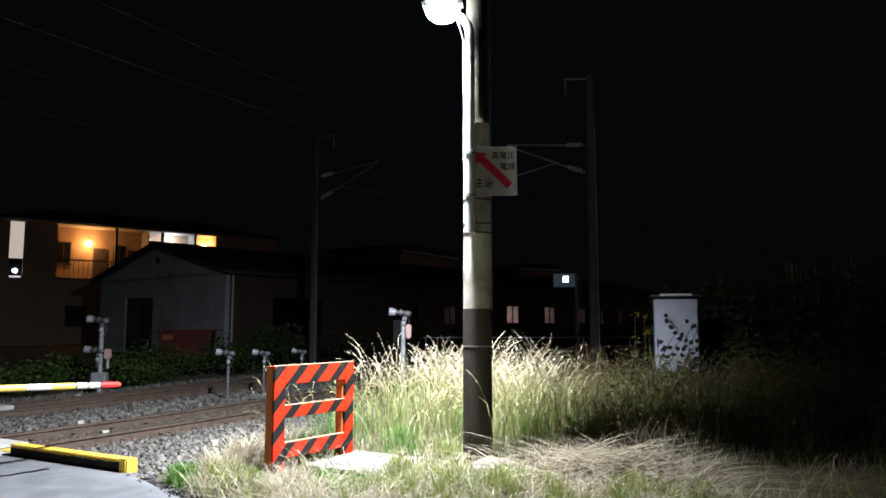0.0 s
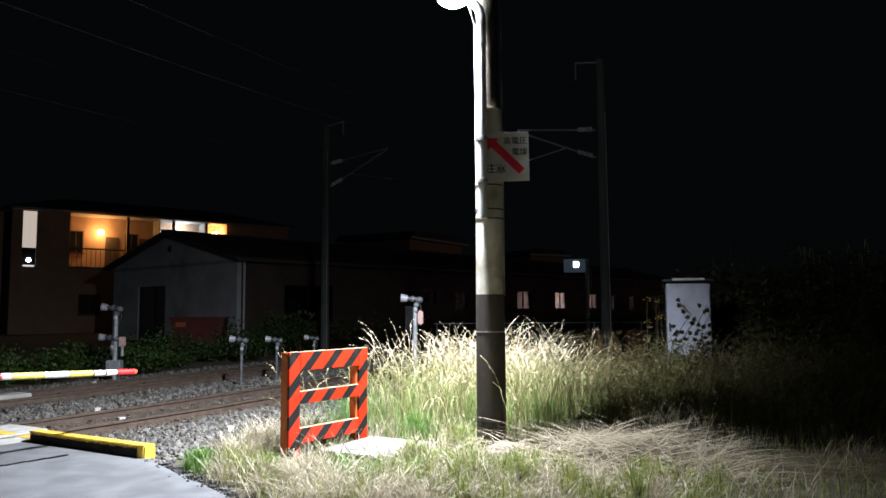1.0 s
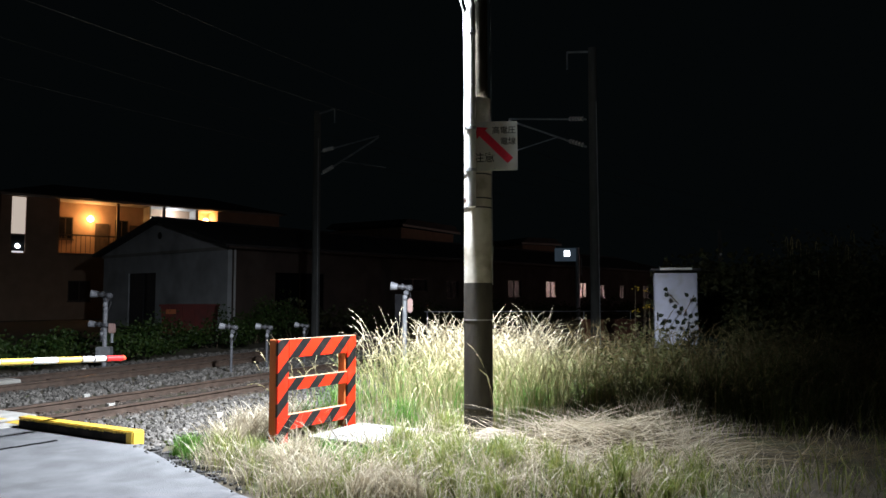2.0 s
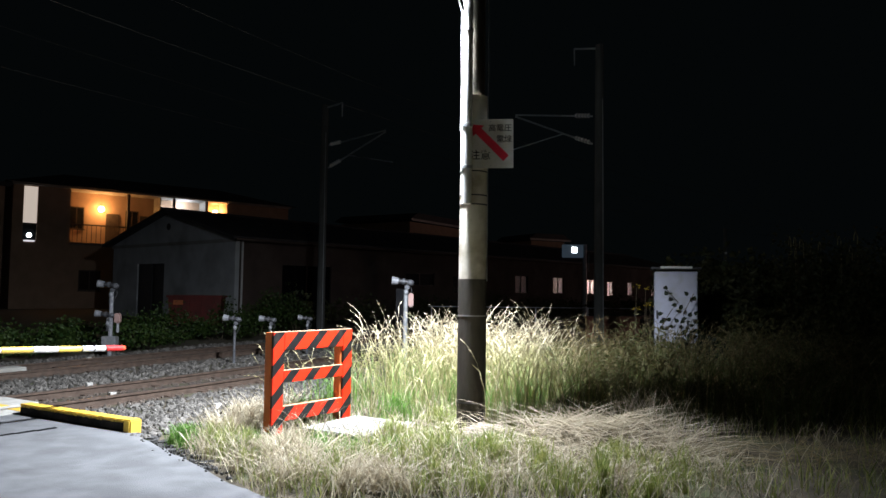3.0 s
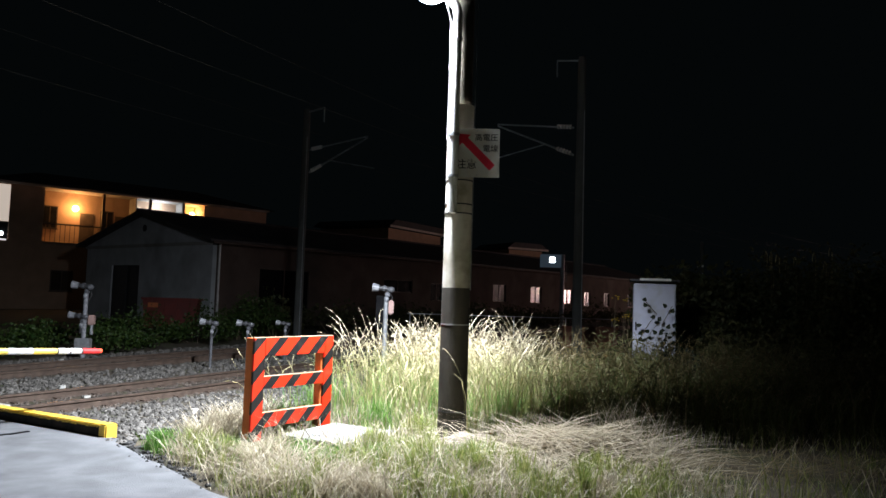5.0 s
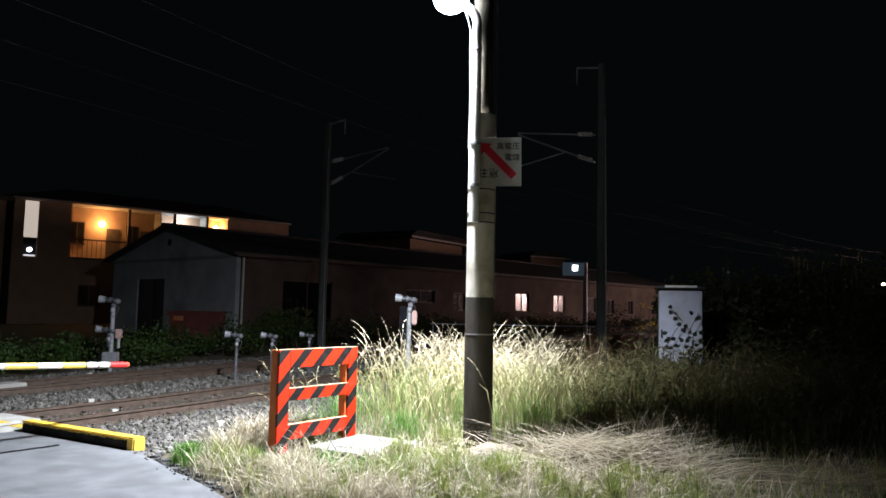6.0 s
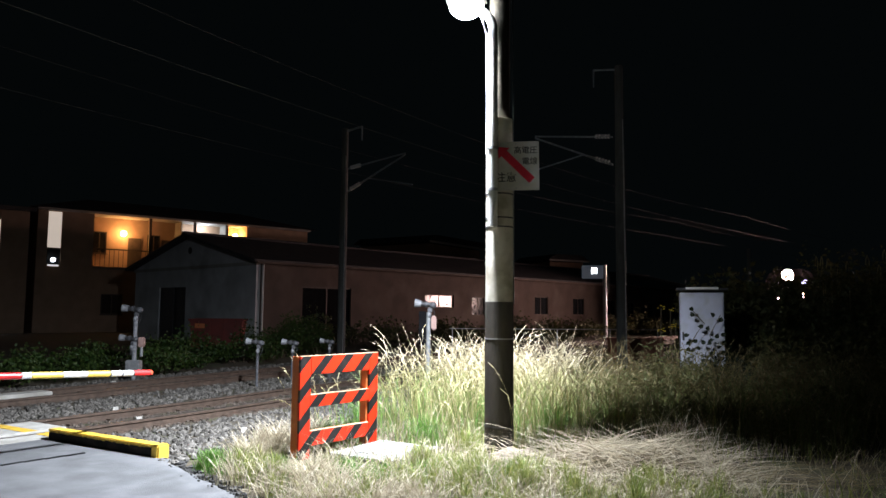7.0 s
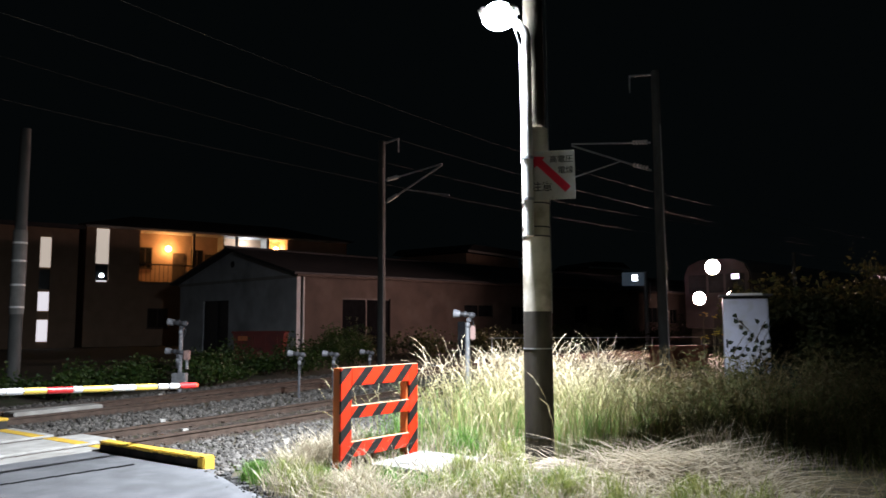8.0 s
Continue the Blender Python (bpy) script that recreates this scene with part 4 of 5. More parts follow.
def ribbons(name, roots, heights, widths, droop, material, label, category="grass", seed=1, steps=6, head=0.0, flat=0.0, sway=None):
    """Many curved blades or stalks in one mesh; head: width of the seed head at the tip; flat: how far they lie down."""
    rng = np.random.default_rng(seed)
    n = len(roots)
    roots, heights, widths = np.array(roots), np.array(heights), np.array(widths)
    az = rng.uniform(0, 2 * np.pi, n) if sway is None else radians(sway) + rng.normal(0, 0.9, n) + np.pi * rng.integers(0, 2, n)
    lean = np.abs(rng.normal(0, 0.15, n)) + flat
    bend = droop * rng.uniform(0.4, 1.3, n)
    tt = np.linspace(0, 1, steps + 1)
    ang = lean[:, None] + bend[:, None] * tt[None] ** 2.6
    ds = heights[:, None] / steps
    out = np.concatenate([np.zeros((n, 1)), np.cumsum(np.sin(ang[:, :-1]) * ds, 1)], 1)
    up = np.concatenate([np.zeros((n, 1)), np.cumsum(np.cos(ang[:, :-1]) * ds, 1)], 1)
    wob = rng.normal(0, 0.012, (n, steps + 1)) * tt[None]
    cx = roots[:, 0:1] + out * np.cos(az)[:, None] - wob * np.sin(az)[:, None]
    cy = roots[:, 1:2] + out * np.sin(az)[:, None] + wob * np.cos(az)[:, None]
    cz = np.maximum(roots[:, 2:3] + up, roots[:, 2:3] - 0.01)
    prof = np.interp(tt, [0, 0.5, 0.8, 0.88, 0.95, 1], [1, 0.8, 0.6, 0.5, 0.4, 0.1])
    w = widths[:, None] * prof[None]
    if head:
        w = w + 0.4 * head * np.interp(tt, [0, 0.74, 0.84, 0.94, 1], [0, 0, 1, 0.75, 0.1])[None] * rng.uniform(0.4, 1.2, (n, 1))
    fa = rng.uniform(0, np.pi, n)
    sx, sy = np.cos(fa)[:, None] * w / 2, np.sin(fa)[:, None] * w / 2
    v = np.stack([np.stack([cx - sx, cy - sy, cz], -1), np.stack([cx + sx, cy + sy, cz], -1)], 2).reshape(-1, 3)
    k = (np.arange(n) * 2 * (steps + 1))[:, None] + 2 * np.arange(steps)[None]
    f = np.stack([k, k + 1, k + 3, k + 2], -1).reshape(-1, 4)
    if head:
        # spikelets hanging along the upper quarter of each stalk
        m = 14
        i = np.repeat(np.arange(n), m)
        at = rng.uniform(0.72, 0.99, n * m)
        def along(c):
            k0 = np.minimum((at * steps).astype(int), steps - 1)
            w1 = at * steps - k0
            return c[i, k0] * (1 - w1) + c[i, k0 + 1] * w1
        p = np.stack([along(cx), along(cy), along(cz)], -1)
        at = np.minimum(at + 0.08, 0.999)
        d = np.stack([along(cx), along(cy), along(cz)], -1) - p
        d = d / np.maximum(np.linalg.norm(d, axis=1), 1e-6)[:, None] + rng.normal(0, 0.17, (n * m, 3))
        d /= np.linalg.norm(d, axis=1)[:, None]
        s = np.cross(d, rng.normal(0, 1, (n * m, 3)))
        s /= np.linalg.norm(s, axis=1)[:, None]
        L = rng.uniform(0.016, 0.034, (n * m, 1)) * (head / 0.011)
        q = np.stack([p, p + d * L * 0.5 + s * L * 0.12, p + d * L, p + d * L * 0.5 - s * L * 0.12], 1).reshape(-1, 3)
        f = np.concatenate([f, (len(v) + np.arange(n * m) * 4)[:, None] + np.arange(4)[None]])
        v = np.concatenate([v, q])
    ob = raw(name, v.tolist(), f.tolist(), material)
    return tagged(ob, label, category, kind="stuff")


def tall_grass():
    rng = np.random.default_rng(11)
    stalks, hs, ws, leaves, lh, lw = [], [], [], [], [], []
    weeds, wh, blades, bh = [], [], [], []
    for _ in range(19000):
        x, y = rng.uniform(-1.4, 6.4), rng.uniform(8.0, 13.2)
        px, py = to_plan(x, y)
        front = 8.75 - 0.3 * (x + 1) if x < 0.5 else 8.3 if x < 0.9 else 8.0
        if py > 6.55 + 0.3 * noise.noise((px, 1, 0)) or y < front + 0.25 * noise.noise((x * 2, 7, 0)) or px < 6.7 or (px - POLE.x) ** 2 + (py - POLE.y) ** 2 < 0.09:
            continue
        if 0.0 < x < 0.8 and y < 8.6 and rng.random() < 0.6:
            continue
        patch = noise.noise((x * 1.1, y * 1.1, 3))
        thin = 0.5 if x < -0.4 else 1.0 - max(0, x - 1.2) * 0.13
        if rng.random() > thin * (0.75 + 0.5 * patch):
            continue
        z = soil_height(px, py)
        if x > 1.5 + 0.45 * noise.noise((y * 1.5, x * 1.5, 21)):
            # browner, shorter weeds; their colour is also dimmed for the fading lamp light
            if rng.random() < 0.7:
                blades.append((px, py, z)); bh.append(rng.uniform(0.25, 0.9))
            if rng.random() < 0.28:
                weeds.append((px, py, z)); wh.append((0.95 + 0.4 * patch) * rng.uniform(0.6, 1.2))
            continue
        if rng.random() < 0.62:
            leaves.append((px, py, z)); lh.append(rng.uniform(0.25, 0.95)); lw.append(rng.uniform(0.005, 0.011))
        if rng.random() < 0.36:
            stalks.append((px + 0.02, py, z)); hs.append((1.08 + 0.35 * patch) * rng.uniform(0.6, 1.2)); ws.append(rng.uniform(0.004, 0.008))
    ribbons("tall_grass", stalks, hs, ws, 1.6, GRASS_DRY, "tall dry straw-coloured grass with drooping seed heads", seed=2, steps=10, head=0.015)
    ribbons("grass_leaves", leaves, lh, lw, 1.5, GRASS_GREEN, "green grass blades at the foot of the dry stalks", seed=3, steps=5)
    ribbons("dimmed_weeds", weeds, wh, rng.uniform(0.004, 0.008, len(weeds)), 1.7, DIMMED_STALK, "brownish half-dry weeds with drooping tops, colour dimmed away from the lamp", seed=15, steps=9, head=0.014)
    ribbons("dimmed_blades", blades, bh, rng.uniform(0.006, 0.013, len(blades)), 1.5, DIMMED_BLADE, "olive blades among the brownish weeds, colour dimmed away from the lamp", seed=16, steps=5)
    bent = [p for p in leaves if rng.random() < 0.3]
    ribbons("bent_grass", bent, rng.uniform(0.5, 1.15, len(bent)), rng.uniform(0.006, 0.012, len(bent)), 2.3, BENT_DRY, "long bent dry grass leaves among the stalks", seed=4, steps=8, flat=0.12)
    # loose stalks with drooping heads by the barricade and the pole
    few = [(6.62, 5.62), (6.75, 5.8), (6.9, 5.6), (7.05, 5.75), (6.6, 6.0), (6.42, 5.6), (6.85, 3.2), (6.78, 3.3), (6.8, 3.85)]
    few = [(x + rng.normal(0, 0.05), y + rng.normal(0, 0.05)) for x, y in few for _ in range(3)]
    ribbons("loose_stalks", [(x, y, -0.03) for x, y in few], rng.uniform(0.55, 1.15, len(few)), [0.006] * len(few), 1.5, GRASS_DRY, "a few loose dry grass stalks with heavy heads", seed=8, steps=10, head=0.014)


def short_grass():
    rng = np.random.default_rng(21)
    g, gh, s, sh, fresh, fh = [], [], [], [], [], []
    for _ in range(42000):
        x, y = rng.uniform(-2.9, 6.0), rng.uniform(5.2, 9.2)
        px, py = to_plan(x, y)
        edge = road_edge(py) + (0.02 if py < 6.2 else 0.24)
        k = (5.83 - px) * 0.74 + (5.2 - py) * 0.67
        if -0.05 < k < 0.75 and abs((5.83 - px) * 0.67 - (5.2 - py) * 0.74) < 0.2 and rng.random() < 0.85:
            continue
        if px < edge + 0.03 + 0.14 * noise.noise((py * 1.7, 4, 0)) or py > 6.25 + 0.3 * noise.noise((px * 2, 8, 0)) or (6.1 < px < 7.06 and 4.16 < py < 5.04):
            continue
        if ((x - 2.05) / 1.5) ** 2 + ((y - 7.15) / 0.65) ** 2 < 1:
            continue
        if (x - 0.52) ** 2 / 0.3 + (y - 7.32) ** 2 / 0.17 < 1:
            continue
        if py > 5.4 and px < 5.35 or py > 5.8 and px < 6.1:
            continue
        patch = noise.noise((x * 1.3, y * 1.3, 12)) + 0.4 * noise.noise((x * 4, y * 4, 2))
        if rng.random() > (0.45 + 0.55 * patch) * (1.0 if x < 1.9 else 0.7 if x < 2.5 else 0.2):
            continue
        z = soil_height(px, py) - 0.01
        if rng.random() < 0.4 + 0.75 * patch:
            g.append((px, py, z)); gh.append(rng.uniform(0.07, 0.24) * (1 + 0.5 * patch))
        else:
            s.append((px, py, z)); sh.append(rng.uniform(0.1, 0.42))
    # tufts: fresh green by the kerb's end, dry ones by the barricade's foot
    clumps = []
    for _ in range(150):
        x, y = rng.uniform(-2.2, 2.0), rng.uniform(5.4, 7.7)
        px, py = to_plan(x, y)
        if px > road_edge(py) + 0.15 and py < 5.6 and not (5.2 < px < 6.15 and 3.95 < py < 5.0) and not (6.0 < px < 7.15 and 4.05 < py < 5.15) and not ((x - 2.05) / 1.5) ** 2 + ((y - 7.15) / 0.65) ** 2 < 1 and not (x - 0.52) ** 2 / 0.3 + (y - 7.32) ** 2 / 0.17 < 1:
            clumps.append((px, py, rng.uniform(0.06, 0.16), int(rng.uniform(50, 130)), rng.uniform(0.16, 0.36), int(rng.random() < 0.35)))
    def foot(p):
        return 0.3 if math.hypot(p[0] - 5.58, p[1] - 5.12) < 0.3 or 5.7 < p[0] < 6.9 and 4.98 < p[1] < 5.18 else 1.0
    for cx, cy, r, n, h, dry in (*clumps, (4.97, 5.6, 0.13, 380, 0.2, 2), (5.12, 5.72, 0.14, 240, 0.16, 2), (4.9, 5.42, 0.1, 140, 0.12, 2), (5.4, 5.5, 0.18, 380, 0.34, 1), (5.05, 4.9, 0.2, 260, 0.18, 1), (5.6, 4.4, 0.22, 260, 0.16, 2), (6.9, 3.9, 0.18, 160, 0.3, 0), (5.35, 3.9, 0.3, 330, 0.2, 2), (5.15, 4.45, 0.2, 300, 0.17, 2), (5.75, 3.65, 0.22, 300, 0.18, 2), (6.35, 2.95, 0.25, 240, 0.2, 2), (5.0, 4.75, 0.14, 180, 0.22, 2), (7.25, 4.6, 0.3, 280, 0.34, 2), (6.6, 5.45, 0.3, 240, 0.3, 2), (5.9, 3.1, 0.35, 330, 0.2, 2), (7.35, 5.6, 0.35, 260, 0.5, 2), (7.9, 3.95, 0.3, 300, 0.5, 2), (8.3, 3.4, 0.3, 260, 0.45, 2), (8.75, 2.9, 0.3, 240, 0.45, 2), (5.95, 5.75, 0.3, 420, 0.4, 1), (6.4, 5.6, 0.3, 380, 0.45, 1), (6.0, 3.5, 0.5, 500, 0.2, 0), (7.3, 2.9, 0.2, 260, 0.35, 0)):
        for _ in range(n):
            a, q = rng.uniform(0, 6.28), r * abs(rng.normal(0, 0.6))
            p = (cx + q * math.cos(a), cy + q * math.sin(a), -0.03)
            (g, s, fresh)[dry].append(p)
            (gh, sh, fh)[dry].append(h * rng.uniform(0.5, 1.2))
    gh = [h * foot(p) for p, h in zip(g, gh)]
    sh = [h * foot(p) for p, h in zip(s, sh)]
    ribbons("short_grass", g, gh, rng.uniform(0.005, 0.011, len(g)), 1.5, GRASS_LOW, "short green grass along the road's edge", seed=5, steps=4)
    ribbons("fresh_grass", fresh, fh, rng.uniform(0.005, 0.01, len(fresh)), 1.2, GRASS_FRESH, "fresh bright green tufts of grass", seed=14, steps=5)
    ribbons("dry_grass", s, sh, rng.uniform(0.004, 0.009, len(s)), 1.7, STRAW, "dry bleached grass among the green", seed=6, steps=5, flat=0.35)


def straw_heap():
    """A flattened heap of cut straw and the pale trodden mound before the pole."""
    rng = np.random.default_rng(31)
    def mound(name, cx, cy, rx, ry, h, material, label, category):
        bm = bmesh.new()
        bmesh.ops.create_grid(bm, x_segments=36, y_segments=24, size=1)
        for v in bm.verts:
            x, y = v.co.x, v.co.y
            d = math.hypot(x, y)
            px, py = to_plan(cx + x * rx, cy + y * ry)
            z = h * max(0.0, 1 - d * d) * (0.8 + 0.5 * noise.noise((x * 3, y * 3, cx))) + 0.02 * noise.noise((x * 9, y * 9, cx))
            v.co = (px, py, z - 0.05 * (d > 0.95) - 0.02)
        return tagged(part(name, bm, material, None, "", True), label, category, kind="stuff")
    mound("straw_heap", 1.58, 7.15, 1.08, 0.75, 0.25, STRAW_BED, "flattened heap of cut bleached straw", "straw")
    mound("sand_mound", 0.52, 7.3, 0.62, 0.42, 0.2, PALE_SAND, "pale trodden sandy mound at the pole's foot", "soil")
    roots, hs = [], []
    for _ in range(1600):
        a, q = rng.uniform(0, 6.28), math.sqrt(rng.random()) * 1.08
        x, y = q * math.cos(a), q * math.sin(a)
        px, py = to_plan(1.5 + x * 1.0, 7.15 + y * 0.8)
        roots.append((px, py, 0.24 * max(0, 1 - q * q) + rng.uniform(-0.03, 0.03)))
        hs.append(rng.uniform(0.3, 1.0))
    ribbons("loose_straw", roots, hs, rng.uniform(0.005, 0.014, len(roots)), 0.5, STRAW, "long loose cut straws lying in a heap", "straw", seed=9, steps=5, flat=1.26, sway=-61.1)
    strewn = [to_plan(rng.uniform(2.3, 4.6), rng.normal(6.75, 0.3)) for _ in range(420)]
    # This straw is browned to stand for dim light on the verge.
    ribbons("strewn_straw", [(x, y, rng.uniform(0.0, 0.06)) for x, y in strewn], rng.uniform(0.3, 0.9, 420), rng.uniform(0.005, 0.012, 420), 0.4, DIMMED_STALK, "scattered cut straws lying on the verge, browned for dim light", "straw", seed=12, steps=4, flat=1.3, sway=-61.1)
    near = [p for p in (to_plan(rng.uniform(-1.9, 2.4), rng.uniform(5.5, 7.9)) for _ in range(1500)) if p[0] > road_edge(p[1]) + 0.12 and p[1] < 5.9 and not (6.1 < p[0] < 7.06 and 4.16 < p[1] < 5.1) and not (5.1 < p[0] < 6.4 and 4.3 < p[1] < 5.3)]
    ribbons("matted_straw", [(x, y, rng.uniform(0.02, 0.1)) for x, y in near], rng.uniform(0.2, 0.55, len(near)), rng.uniform(0.004, 0.01, len(near)), 0.7, STRAW, "bleached straws matted into the short grass", "straw", seed=13, steps=4, flat=1.1)
    pr, ph = [], []
    for _ in range(150):
        px, py = to_plan(rng.normal(2.15, 0.16), rng.normal(7.75, 0.1))
        pr.append((px, py, 0.05)); ph.append(rng.uniform(0.25, 0.6))
    ribbons("straw_tuft", pr, ph, [0.005] * len(pr), 0.8, STRAW, "upright tuft of dry straw", "straw", seed=10, steps=5, flat=0.3)


def leaf_cloud(rng, n, centre, radius, size, broad=0.34):
    """Pointed, slightly folded leaves through a lumpy volume; returns vertices and faces."""
    c = rng.normal(0, 0.45, (n, 3))
    c *= np.minimum(1, 1.1 / np.maximum(np.linalg.norm(c, axis=1), 1e-6))[:, None]
    c = c * np.array(radius) + np.array(centre)
    d = rng.normal(0, 1, (n, 3)); d[:, 2] -= 0.3
    d /= np.linalg.norm(d, axis=1)[:, None]
    s = np.cross(d, rng.normal(0, 1, (n, 3)))
    s /= np.linalg.norm(s, axis=1)[:, None]
    u = np.cross(d, s)
    L = size * rng.uniform(0.6, 1.3, (n, 1))
    v = np.stack([c, c + d * L * 0.45 + s * L * broad + u * L * 0.08, c + d * L, c + d * L * 0.45 - s * L * broad + u * L * 0.08], 1)
    f = (np.arange(n) * 4)[:, None] + np.array([0, 1, 2, 3])[None]
    return v.reshape(-1, 3), f


def shrub(x, y, w, h, n, size, material, seed, label="dark leafy bush with an uneven outline", lumps=9, broad=0.34):
    rng = np.random.default_rng(seed)
    px, py = to_plan(x, y)
    t = thing("bush", Matrix.Translation((px, py, soil_height(px, py))), label, "bush", "bushes")
    vs, fs, k, stems = [], [], 0, bmesh.new()
    for i in range(lumps):
        a = rng.uniform(0, 6.28)
        q = w * 0.5 * math.sqrt(rng.random())
        top = h * rng.uniform(0.45, 1.0) * (1 - 0.35 * (q / (0.5 * w)) ** 2)
        c = (q * math.cos(a), q * math.sin(a), top * 0.62)
        v, f = leaf_cloud(rng, n // lumps, c, (w * 0.24, w * 0.24, top * 0.5), size, broad)
        v[:, 2] = np.maximum(v[:, 2], 0.02)
        vs.append(v); fs.append(f + k); k += len(v)
        rod(stems, (c[0] * 0.3, c[1] * 0.3, -0.05), (c[0], c[1], top * 0.9), 0.012, 0.004, 5)
    ob = raw("leaves", np.concatenate(vs).tolist(), np.concatenate(fs).tolist(), material)
    ob.parent = t
    tagged(part("twigwork", stems, TWIG, t), kind="stuff")


def creeper():
    """Vine with separate large leaves over the cabinet's front."""
    t = thing("creeper", B @ pose(4.04, 12.9, 0, 0, 0, -14), "dark creeper climbing over the cabinet door", "plant")
    rng = np.random.default_rng(5)
    stems = bmesh.new()
    path = [(-0.36, -0.06, 0.5), (-0.3, -0.08, 0.85), (-0.1, -0.1, 1.2), (0.02, -0.1, 1.35), (-0.2, -0.09, 1.6)]
    tube(stems, path, 0.007, 5)
    tube(stems, [(0.35, -0.08, 0.4), (0.2, -0.1, 0.9), (0.1, -0.1, 1.15), (0.28, -0.09, 1.5)], 0.007, 5)
    tagged(part("twigwork", stems, TWIG, t), kind="stuff")
    spots = [(-0.2, 1.62), (-0.16, 1.52), (0.18, 1.52), (0.27, 1.43), (0.0, 1.35), (0.05, 1.28), (-0.32, 1.18), (-0.22, 1.08), (-0.1, 1.1), (0.02, 1.05), (-0.28, 0.98), (0.12, 1.1), (0.2, 1.15), (0.28, 1.2), (0.34, 1.1), (0.2, 1.0), (0.3, 0.95), (0.1, 0.92), (-0.1, 0.95), (0.36, 0.85), (0.25, 0.8), (0.02, 0.75), (-0.25, 0.72), (-0.1, 0.7), (0.15, 0.7), (0.34, 0.65)]
    bm = bmesh.new()
    o = [(0, 0, 0), (0.045, -0.01, 0.015), (0.05, -0.02, 0.06), (0.02, -0.012, 0.1), (0, -0.025, 0.125), (-0.02, -0.012, 0.1), (-0.05, -0.02, 0.06), (-0.045, -0.01, 0.015)]
    vs = [bm.verts.new(p) for p in o]
    mid = bm.verts.new((0, 0.004, 0.06))
    for i in range(8):
        bm.faces.new((vs[i], vs[(i + 1) % 8], mid))
    leaf = part("leaf", bm, LEAF_IVY, t)
    for i, (x, z) in enumerate(spots):
        ob = leaf if i == 0 else leaf.copy()
        if i:
            scene.collection.objects.link(ob)
        ob.matrix_basis = pose(x, -0.1 + rng.uniform(-0.04, 0.02), z - 0.05, rng.uniform(-30, 40), rng.uniform(-30, 30), rng.uniform(-25, 25)) @ pose(0, 0, 0, 0, rng.uniform(0, 360), 0) @ Matrix.Diagonal((0.78, 0.78, 0.78, 1))


def climbing_shoots():
    """Long curling shoots that stand up out of the bushes against the sky."""
    rng = np.random.default_rng(55)
    for k in range(14):
        a = radians(rng.uniform(24.0, 30.5))
        d = rng.uniform(16.8, 18.6)
        px, py = to_plan(d * math.sin(a), d * math.cos(a))
        t = thing("vine_shoot", Matrix.Translation((px, py, 0)), "long curling vine shoot standing out of the bushes", "plant", "vine shoots")
        lean, h = rng.uniform(-0.3, 0.3), rng.uniform(2.35, 2.8)
        curl = rng.choice((-1, 1)) * rng.uniform(0.12, 0.3)
        pts = [(0, 0, 0), (lean * 0.4, 0, h * 0.5), (lean, 0, h * 0.85), (lean + curl * 0.3, 0, h * 0.97), (lean + curl * 0.8, 0.03, h), (lean + curl * 1.15, 0.05, h - 0.07), (lean + curl * 1.25, 0.06, h - 0.2)]
        part("stem", tube(bmesh.new(), pts, 0.011, 5), SHOOT, t)
        v, f = leaf_cloud(rng, 26, (lean * 0.95, 0, h * 0.84), (0.16, 0.16, 0.35), 0.1)
        ob = raw("leaves", v.tolist(), f.tolist(), LEAF_DARK)
        ob.parent = t


